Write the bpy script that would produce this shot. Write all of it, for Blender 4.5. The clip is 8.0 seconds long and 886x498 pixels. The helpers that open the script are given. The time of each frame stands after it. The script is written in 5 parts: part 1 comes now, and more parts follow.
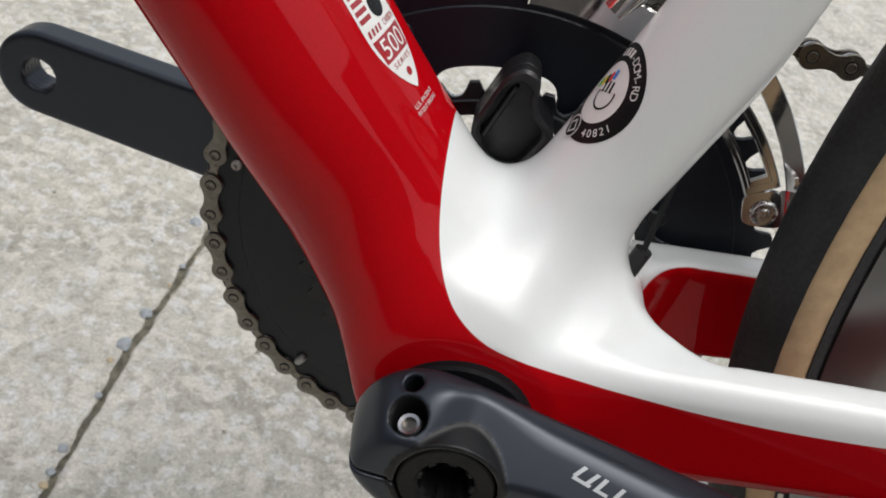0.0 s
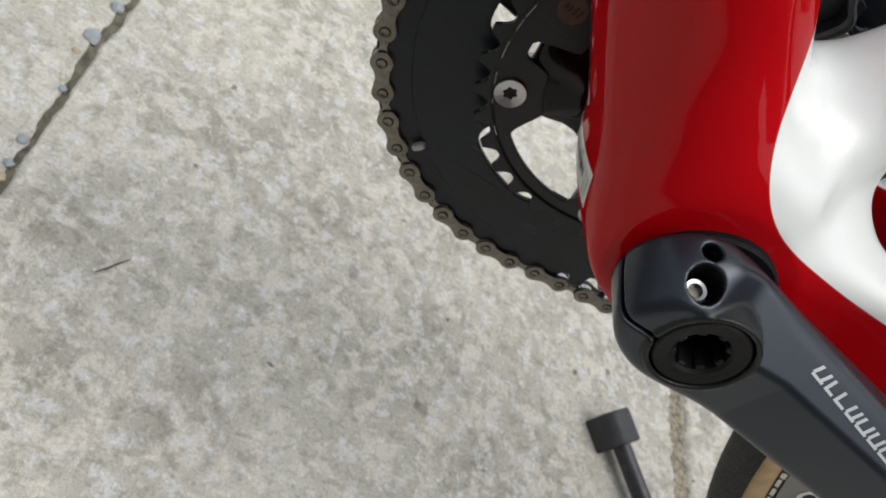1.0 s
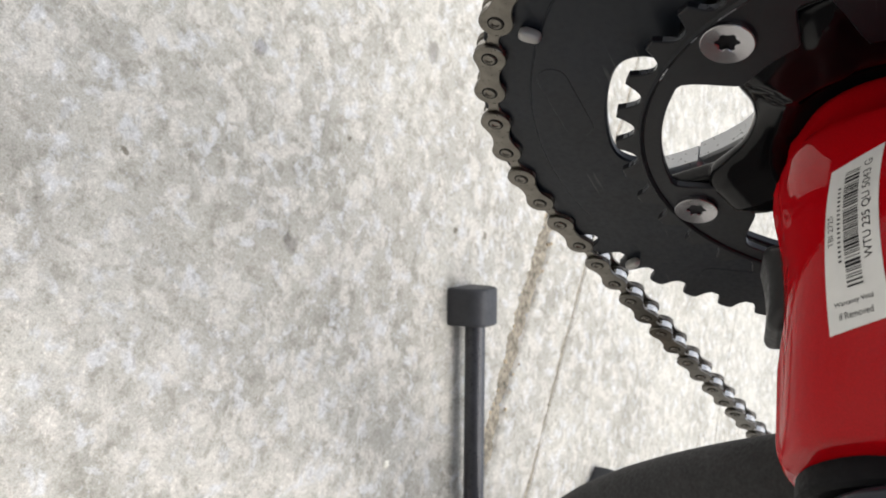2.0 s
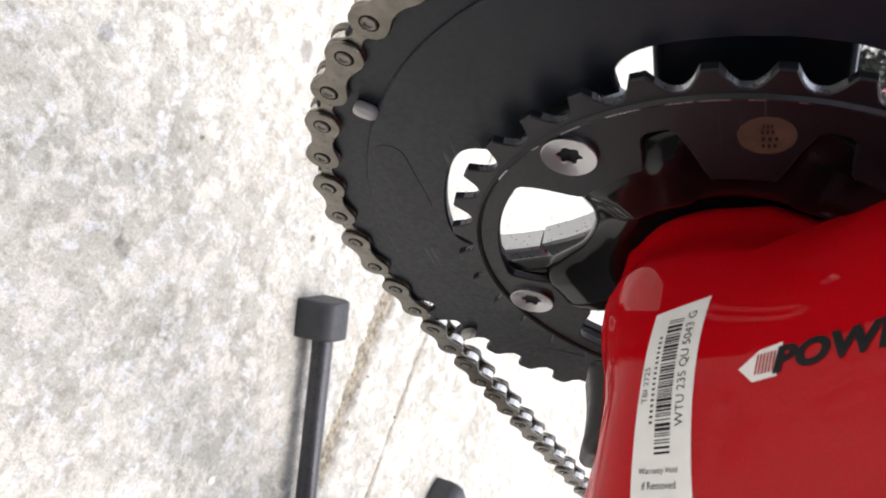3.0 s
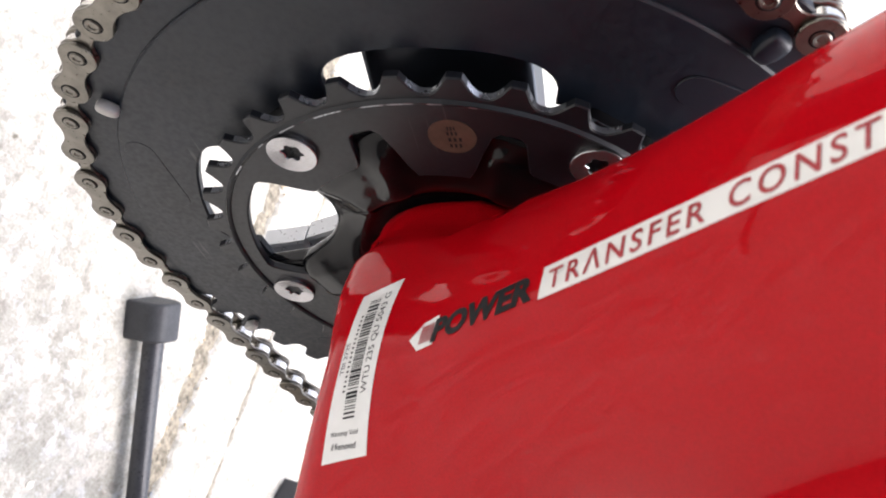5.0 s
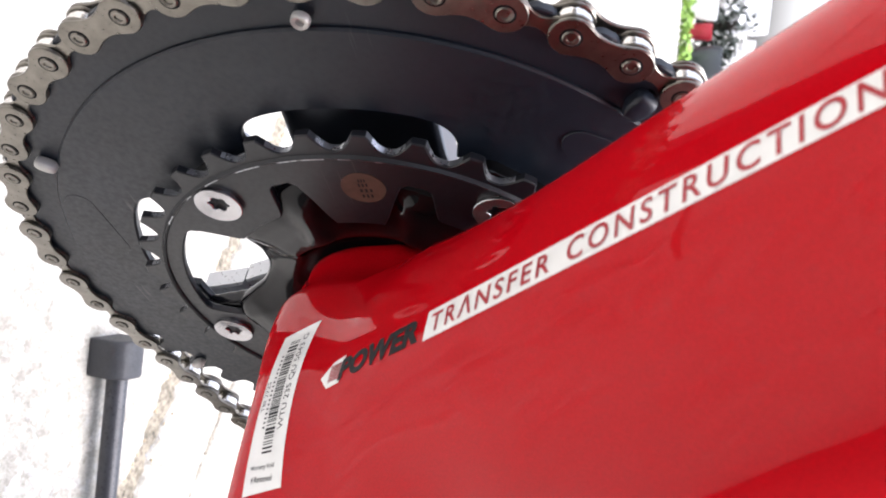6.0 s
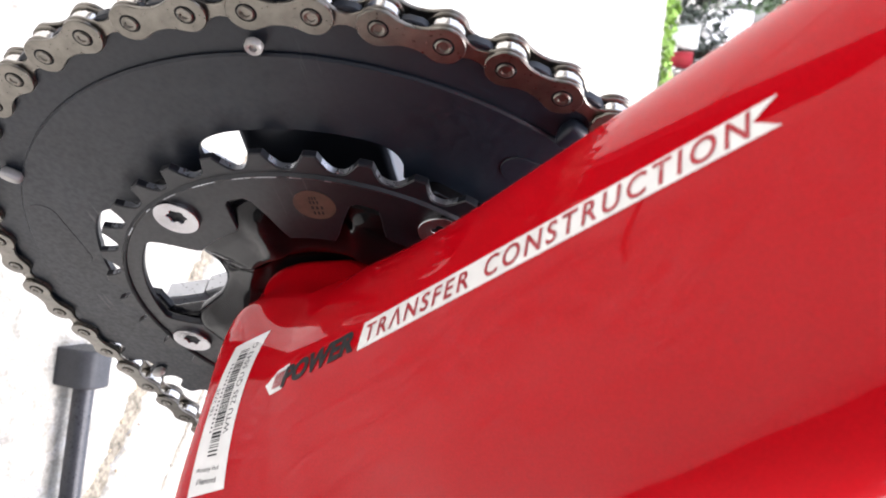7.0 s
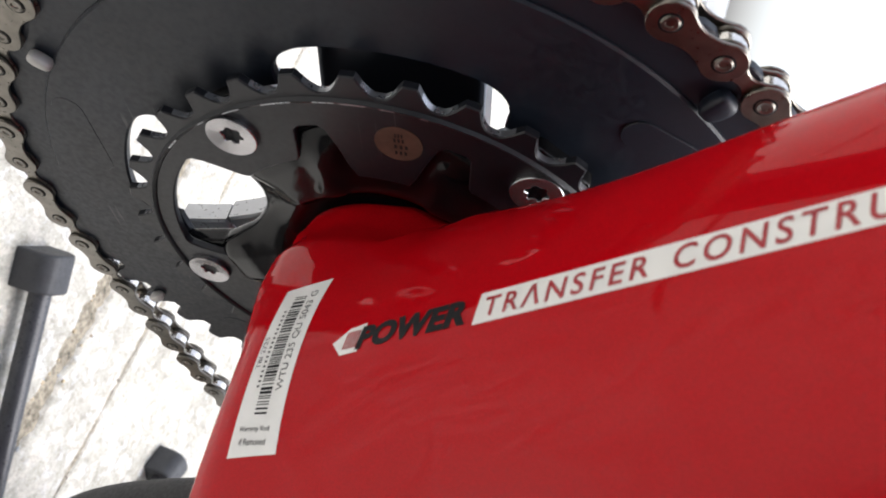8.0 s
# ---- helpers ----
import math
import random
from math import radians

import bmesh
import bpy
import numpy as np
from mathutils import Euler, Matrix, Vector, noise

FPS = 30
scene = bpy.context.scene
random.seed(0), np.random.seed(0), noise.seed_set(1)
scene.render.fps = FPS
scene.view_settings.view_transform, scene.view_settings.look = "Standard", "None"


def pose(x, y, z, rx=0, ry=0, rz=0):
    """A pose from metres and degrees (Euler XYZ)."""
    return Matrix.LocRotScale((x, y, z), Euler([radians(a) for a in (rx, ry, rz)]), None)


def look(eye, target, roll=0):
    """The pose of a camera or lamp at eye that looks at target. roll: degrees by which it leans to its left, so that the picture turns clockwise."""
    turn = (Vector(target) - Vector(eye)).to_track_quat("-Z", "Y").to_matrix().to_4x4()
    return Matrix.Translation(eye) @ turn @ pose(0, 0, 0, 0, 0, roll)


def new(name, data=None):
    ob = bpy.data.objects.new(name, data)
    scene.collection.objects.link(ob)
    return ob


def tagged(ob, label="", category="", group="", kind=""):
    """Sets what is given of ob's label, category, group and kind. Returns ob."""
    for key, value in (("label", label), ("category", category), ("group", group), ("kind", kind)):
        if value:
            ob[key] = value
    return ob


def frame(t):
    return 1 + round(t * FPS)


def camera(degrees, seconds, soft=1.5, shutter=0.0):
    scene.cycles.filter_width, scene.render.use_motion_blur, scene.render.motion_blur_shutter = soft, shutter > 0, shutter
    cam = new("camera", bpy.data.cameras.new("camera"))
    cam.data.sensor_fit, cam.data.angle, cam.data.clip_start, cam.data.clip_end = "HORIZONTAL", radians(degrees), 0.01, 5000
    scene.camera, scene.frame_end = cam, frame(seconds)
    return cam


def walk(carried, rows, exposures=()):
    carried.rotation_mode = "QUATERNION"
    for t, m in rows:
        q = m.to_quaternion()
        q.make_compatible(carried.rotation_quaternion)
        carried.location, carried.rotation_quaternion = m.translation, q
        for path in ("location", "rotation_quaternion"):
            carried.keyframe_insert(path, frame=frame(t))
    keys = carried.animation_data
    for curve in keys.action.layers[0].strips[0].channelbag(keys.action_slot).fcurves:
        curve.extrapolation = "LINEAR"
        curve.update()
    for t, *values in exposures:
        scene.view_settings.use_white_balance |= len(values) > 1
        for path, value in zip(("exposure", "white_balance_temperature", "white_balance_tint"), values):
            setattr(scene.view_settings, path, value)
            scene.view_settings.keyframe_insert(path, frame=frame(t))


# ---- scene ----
cam = camera(54.62, 8.0, soft=1.8)
cam.data.dof.use_dof, cam.data.dof.focus_distance, cam.data.dof.aperture_fstop = True, 0.22, 40.0
PATH = [
    (0, (-0.0305, -0.1995, 0.4768), (0.0754, 1.2564, -0.7394), 19.59),
    (0.2, (-0.0496, -0.2015, 0.4730), (0.1089, 1.2409, -0.7536), 24.51),
    (0.4, (-0.0681, -0.2002, 0.4668), (0.1993, 1.2071, -0.7813), 30.41),
    (0.5, (-0.0777, -0.2004, 0.4611), (0.2501, 1.1803, -0.8023), 33.67),
    (0.6, (-0.0916, -0.2037, 0.4558), (0.3173, 1.1349, -0.8291), 37.13),
    (0.8, (-0.1189, -0.2027, 0.4355), (0.4311, 1.0465, -0.8863), 45.13),
    (1, (-0.1486, -0.1974, 0.4187), (0.5541, 0.9783, -0.8980), 53.80),
    (1.2, (-0.1704, -0.1877, 0.3932), (0.6909, 0.8959, -0.9084), 63.62),
    (2.3, (-0.1820, -0.0764, 0.2943), (1.2414, 0.6980, -0.6978), 97.21),
    (2.5, (-0.1808, -0.0693, 0.2997), (1.2605, 0.7187, -0.6551), 98.13),
    (2.7, (-0.1796, -0.0683, 0.3043), (1.1677, 0.6755, -0.5287), 98.61),
    (3, (-0.1775, -0.0660, 0.3047), (1.3075, 0.7654, -0.5401), 99.53),
    (3.3, (-0.1776, -0.0656, 0.3079), (1.2082, 0.7155, -0.4212), 99.75),
    (3.5, (-0.1752, -0.0658, 0.3145), (1.3365, 0.7879, -0.4577), 100.03),
    (3.8, (-0.1712, -0.0680, 0.3196), (1.2332, 0.7291, -0.3547), 99.55),
    (4, (-0.1717, -0.0668, 0.3240), (1.3576, 0.8034, -0.3930), 99.60),
    (4.2, (-0.1724, -0.0671, 0.3281), (1.2431, 0.7397, -0.3106), 99.31),
    (4.5, (-0.1750, -0.0672, 0.3379), (1.3638, 0.8259, -0.3287), 99.32),
    (4.7, (-0.1765, -0.0661, 0.3399), (1.2423, 0.7687, -0.2538), 99.18),
    (5.8, (-0.1886, -0.0650, 0.3580), (1.2116, 0.8322, -0.1870), 97.14),
    (6, (-0.1899, -0.0651, 0.3613), (1.3233, 0.9212, -0.2282), 96.95),
    (6.2, (-0.1935, -0.0648, 0.3644), (1.1953, 0.8542, -0.1736), 96.76),
    (6.5, (-0.1960, -0.0656, 0.3671), (1.2970, 0.9574, -0.2111), 96.82),
    (6.8, (-0.1977, -0.0666, 0.3713), (1.1782, 0.8834, -0.1453), 97.04),
    (7, (-0.1959, -0.0684, 0.3720), (1.2999, 0.9636, -0.1824), 97.88),
    (7.2, (-0.1948, -0.0692, 0.3696), (1.3200, 0.9409, -0.1734), 99.65),
    (7.5, (-0.1951, -0.0685, 0.3638), (1.3345, 0.9462, -0.1270), 102.65),
    (7.7, (-0.1897, -0.0688, 0.3554), (1.3688, 0.9136, -0.1092), 104.64),
    (8, (-0.1840, -0.0636, 0.3361), (1.3998, 0.9045, -0.0692), 105.99),
]
EXPOSURES = [(0, 0.42, 6450, 8), (0.5, 0.34, 6400, 6), (0.7, 0.38, 6420, 6), (1.0, 0.53, 6450, 6), (1.2, 0.64, 6450, 6), (2.3, 1.17, 6330, 11), (3.5, 1.70, 6350, 13), (4.7, 1.84, 6300, 14), (6.0, 2.10, 6130, 15), (7.0, 2.14, 6130, 15), (7.5, 1.65, 6120, 13), (8.0, 1.58, 6220, 11)]
walk(cam, [(t, look(eye, target, roll)) for t, eye, target, roll in PATH], EXPOSURES)

# ---------------------------------------------------------------- light
world = bpy.data.worlds.new("sky")
scene.world = world
world.use_nodes = True
sky = world.node_tree.nodes.new("ShaderNodeTexSky")
sky.sky_type, sky.sun_disc = "NISHITA", False
sky.sun_elevation, sky.sun_rotation = radians(74.5), radians(116)
sky.air_density, sky.dust_density, sky.ozone_density = 1.0, 4.0, 1.0
back = world.node_tree.nodes["Background"]
back.inputs["Strength"].default_value = 0.15
veil = world.node_tree.nodes.new("ShaderNodeHueSaturation")
veil.inputs["Saturation"].default_value = 0.35
world.node_tree.links.new(sky.outputs["Color"], veil.inputs["Color"])
world.node_tree.links.new(veil.outputs["Color"], back.inputs["Color"])
sun = new("sun", bpy.data.lights.new("sun", "SUN"))
sun.data.energy, sun.data.angle, sun.data.color = 0.6, radians(50), (1.0, 0.98, 0.95)
sun.matrix_world = look((0.25, -0.12, 1.0), (0, 0, 0))


# ---------------------------------------------------------------- materials
def node(tree, kind, links=(), **values):
    n = tree.nodes.new("ShaderNode" + kind)
    for key, value in values.items():
        n.inputs[key.replace("_", " ")].default_value = value
    for source, key in links:
        tree.links.new(source, n.inputs[key])
    return n


def blank(name):
    m = bpy.data.materials.new(name)
    m.use_nodes = True
    tree = m.node_tree
    return m, tree, tree.nodes["Principled BSDF"]


def ramp(tree, source, stops):
    n = tree.nodes.new("ShaderNodeValToRGB")
    while len(n.color_ramp.elements) < len(stops):
        n.color_ramp.elements.new(0.5)
    for e, (at, c) in zip(n.color_ramp.elements, stops):
        e.position, e.color = at, (*c, 1) if len(c) == 3 else c
    tree.links.new(source, n.inputs["Fac"])
    return n


def surface_mat(name, base, rough=0.5, metal=0.0, spread=0.25, scale=60.0, fine=700.0, bump=0.0, coat=0.0, coat_rough=0.03, rough_spread=0.12, specular=0.5):
    """A material with a cloudy variation of its colour and a grain in its gloss."""
    m, tree, p = blank(name)
    where = node(tree, "TexCoord").outputs["Object"]
    cloud = node(tree, "TexNoise", [(where, "Vector")], Scale=scale, Detail=5.0, Roughness=0.6)
    grain = node(tree, "TexNoise", [(where, "Vector")], Scale=fine, Detail=3.0)
    low, high = [tuple(min(1.0, c * k) for c in base) for k in (1 - spread, 1 + spread)]
    colour = ramp(tree, cloud.outputs["Fac"], [(0.3, low), (0.7, high)])
    tree.links.new(colour.outputs["Color"], p.inputs["Base Color"])
    gloss = ramp(tree, grain.outputs["Fac"], [(0.3, (max(0.02, rough - rough_spread),) * 3), (0.7, (min(1, rough + rough_spread),) * 3)])
    tree.links.new(gloss.outputs["Color"], p.inputs["Roughness"])
    p.inputs["Metallic"].default_value = metal
    p.inputs["Specular IOR Level"].default_value = specular
    p.inputs["Coat Weight"].default_value = coat
    p.inputs["Coat Roughness"].default_value = coat_rough
    if bump:
        b = node(tree, "Bump", [(grain.outputs["Fac"], "Height")], Strength=bump, Distance=0.0004)
        tree.links.new(b.outputs["Normal"], p.inputs["Normal"])
    return m


RED, WHITE = (0.40, 0.0015, 0.0052), (0.765, 0.775, 0.765)


def paint_mat():
    """Two-colour lacquer: the mesh says on which side of the colour line a point lies."""
    m, tree, p = blank("frame_lacquer")
    where = node(tree, "TexCoord").outputs["Object"]
    side = tree.nodes.new("ShaderNodeAttribute")
    side.attribute_name = "paint"
    edge = ramp(tree, side.outputs["Fac"], [(0.496, (0, 0, 0)), (0.504, (1, 1, 1))])
    flake = node(tree, "TexNoise", [(where, "Vector")], Scale=2500.0, Detail=1.0)
    red = ramp(tree, flake.outputs["Fac"], [(0.3, tuple(c * 0.9 for c in RED)), (0.7, tuple(c * 1.1 for c in RED))])
    white = ramp(tree, flake.outputs["Fac"], [(0.3, tuple(c * 0.97 for c in WHITE)), (0.7, WHITE)])
    mix = node(tree, "Mix")
    mix.data_type = "RGBA"
    tree.links.new(edge.outputs["Color"], mix.inputs[0])
    tree.links.new(red.outputs["Color"], mix.inputs[6])
    tree.links.new(white.outputs["Color"], mix.inputs[7])
    tree.links.new(mix.outputs[2], p.inputs["Base Color"])
    peel = node(tree, "TexNoise", [(where, "Vector")], Scale=60.0, Detail=4.0, Roughness=0.6)
    b = node(tree, "Bump", [(peel.outputs["Fac"], "Height")], Strength=0.02, Distance=0.0006)
    tree.links.new(b.outputs["Normal"], p.inputs["Coat Normal"])
    p.inputs["Roughness"].default_value = 0.5
    p.inputs["Specular IOR Level"].default_value = 0.0
    gloss = node(tree, "Math", [(edge.outputs["Color"], 0)])
    gloss.operation = "MULTIPLY_ADD"
    gloss.inputs[1].default_value, gloss.inputs[2].default_value = 0.57, 0.43
    tree.links.new(gloss.outputs[0], p.inputs["Coat Weight"])
    p.inputs["Coat Roughness"].default_value = 0.035
    return m


STAINS = ((0.121, 0.214, 0.0075), (0.086, 0.054, 0.006), (0.015, 0.12, 0.005))
PITS = ((-0.016, 0.035, 0.0022), (0.09, 0.124, 0.0025), (0.205, 0.141, 0.003), (0.236, 0.156, 0.003), (-0.10, 0.13, 0.002), (-0.101, 0.201, 0.0022), (0.04, 0.18, 0.0018), (-0.209, 0.278, 0.0022), (-0.298, 0.300, 0.0022))


def concrete_mat():
    """Weathered slab: broad tones, cream and chalky scabs of laitance, grey worn patches, sand, pits and ochre specks."""
    m, tree, p = blank("concrete")
    where = node(tree, "TexCoord").outputs["Object"]

    def cloud(scale, shift=0.0, **more):
        lay = node(tree, "Mapping", [(where, "Vector")], Location=(shift, shift * 0.7, shift * 0.3))
        return node(tree, "TexNoise", [(lay.outputs["Vector"], "Vector")], Scale=scale, **more)

    def blend(kind, below, above, amount):
        mix = node(tree, "Mix")
        mix.data_type, mix.blend_type = "RGBA", kind
        if isinstance(amount, float):
            mix.inputs[0].default_value = amount
        else:
            tree.links.new(amount, mix.inputs[0])
        tree.links.new(below, mix.inputs[6])
        if isinstance(above, tuple):
            mix.inputs[7].default_value = (*above, 1)
        else:
            tree.links.new(above, mix.inputs[7])
        return mix.outputs[2]

    def level(source, lo, hi, top=1.0):
        return ramp(tree, source, [(lo, (0, 0, 0)), (hi, (top, top, top))]).outputs["Color"]

    broad = cloud(4.5, Detail=5.0, Roughness=0.6)
    soft = cloud(16.0, 3.1, Detail=7.0, Roughness=0.62)
    cream = cloud(70.0, 7.7, Detail=9.0, Roughness=0.68, Distortion=0.4)
    chalk = cloud(88.0, 13.0, Detail=9.0, Roughness=0.66, Distortion=0.3)
    worn = cloud(120.0, 21.0, Detail=8.0, Roughness=0.7)
    sand = cloud(430.0, 1.0, Detail=4.0, Roughness=0.7)
    dust = cloud(1300.0, 2.0, Detail=3.0, Roughness=0.8)
    out = ramp(tree, broad.outputs["Fac"], [(0.3, (0.385, 0.366, 0.317)), (0.7, (0.47, 0.453, 0.404))]).outputs["Color"]
    mottle = ramp(tree, soft.outputs["Fac"], [(0.34, (0.76, 0.755, 0.74)), (0.47, (0.97, 0.965, 0.96)), (0.66, (1.2, 1.2, 1.19))])
    out = blend("MULTIPLY", out, mottle.outputs["Color"], 0.85)
    out = blend("MIX", out, (0.61, 0.577, 0.514), level(cream.outputs["Fac"], 0.49, 0.58, 0.75))
    out = blend("MIX", out, (0.60, 0.603, 0.60), level(chalk.outputs["Fac"], 0.535, 0.61, 0.7))
    out = blend("MULTIPLY", out, (0.70, 0.685, 0.66), level(worn.outputs["Fac"], 0.51, 0.60, 0.75))
    grain = ramp(tree, sand.outputs["Fac"], [(0.34, (0.70, 0.69, 0.67)), (0.45, (0.97, 0.97, 0.97)), (0.56, (1, 1, 1)), (0.66, (1.28, 1.28, 1.28))])
    out = blend("MULTIPLY", out, grain.outputs["Color"], 0.85)
    powder = ramp(tree, dust.outputs["Fac"], [(0.36, (0.80, 0.80, 0.79)), (0.5, (1, 1, 1)), (0.64, (1.18, 1.18, 1.18))])
    out = blend("MULTIPLY", out, powder.outputs["Color"], 0.8)
    # rare dark and ochre specks, one in some cells of two sizes
    wobble = node(tree, "VectorMath", [(sand.outputs["Color"], 0), (where, 2)])
    wobble.operation = "MULTIPLY_ADD"
    wobble.inputs[1].default_value = (0.0025, 0.0025, 0.0)
    for scale, share, size, colour in ((26.0, 0.16, 0.055, (0.17, 0.15, 0.125)), (75.0, 0.08, 0.10, (0.24, 0.215, 0.18)), (55.0, 0.05, 0.075, (0.50, 0.34, 0.15)), (60.0, 0.07, 0.075, (0.80, 0.79, 0.76))):
        lay = node(tree, "Mapping", [(wobble.outputs[0], "Vector")], Location=(scale * 0.37, colour[1] * 9, 0))
        spots = node(tree, "TexVoronoi", [(lay.outputs["Vector"], "Vector")], Scale=scale)
        rare = node(tree, "Math", [(spots.outputs["Color"], 0)])
        rare.operation = "GREATER_THAN"
        rare.inputs[1].default_value = share
        lift = node(tree, "Math", [(spots.outputs["Distance"], 0), (rare.outputs[0], 1)])
        lift.operation = "ADD"
        out = blend("MIX", out, colour, ramp(tree, lift.outputs[0], [(size * 0.55, (0.85,) * 3), (size, (0, 0, 0))]).outputs["Color"])
    # single larger stains and pits
    bend = node(tree, "VectorMath", [(worn.outputs["Color"], 0), (where, 2)])
    bend.operation = "MULTIPLY_ADD"
    bend.inputs[1].default_value = (0.014, 0.014, 0.0)
    for marks, dark in ((STAINS, (0.56, 0.55, 0.555)), (PITS, (0.34, 0.32, 0.28))):
        least = None
        for x, y, r in marks:
            far = node(tree, "VectorMath", [(bend.outputs[0], 0)])
            far.operation = "DISTANCE"
            far.inputs[1].default_value = (x + 0.007, y + 0.007, 0)
            k = node(tree, "Math", [(far.outputs["Value"], 0)])
            k.operation = "DIVIDE"
            k.inputs[1].default_value = r
            if least is not None:
                both = node(tree, "Math", [(least.outputs[0], 0), (k.outputs[0], 1)])
                both.operation = "MINIMUM"
                k = both
            least = k
        out = blend("MULTIPLY", out, dark, ramp(tree, least.outputs[0], [(0.62, (0.9,) * 3), (1.0, (0, 0, 0))]).outputs["Color"])
    tree.links.new(out, p.inputs["Base Color"])
    p.inputs["Roughness"].default_value = 0.9
    p.inputs["Specular IOR Level"].default_value = 0.3
    b = node(tree, "Bump", [(sand.outputs["Fac"], "Height")], Strength=0.4, Distance=0.0010)
    b2 = node(tree, "Bump", [(worn.outputs["Fac"], "Height"), (b.outputs["Normal"], "Normal")], Strength=0.3, Distance=0.0015)
    tree.links.new(b2.outputs["Normal"], p.inputs["Normal"])
    return m


def scratched(m, base, stretch=(30.0, 1.0, 1100.0), turn=0.5):
    """Adds thin paler scuffs, along one direction, to a material's colour."""
    tree = m.node_tree
    p = tree.nodes["Principled BSDF"]
    where = node(tree, "TexCoord").outputs["Object"]
    lay = node(tree, "Mapping", [(where, "Vector")], Scale=stretch, Rotation=(0, turn, 0))
    hair = node(tree, "TexNoise", [(lay.outputs["Vector"], "Vector")], Scale=1.0, Detail=2.0)
    spot = node(tree, "TexNoise", [(where, "Vector")], Scale=45.0, Detail=2.0)
    both = node(tree, "Math", [(hair.outputs["Fac"], 0), (spot.outputs["Fac"], 1)])
    both.operation = "MULTIPLY"
    line = ramp(tree, both.outputs[0], [(0.42, (0, 0, 0)), (0.48, (1, 1, 1))])
    mix = node(tree, "Mix")
    mix.data_type = "RGBA"
    old = p.inputs["Base Color"].links[0].from_socket
    tree.links.new(line.outputs["Color"], mix.inputs[0])
    tree.links.new(old, mix.inputs[6])
    mix.inputs[7].default_value = (*base, 1)
    tree.links.new(mix.outputs[2], p.inputs["Base Color"])
    return m


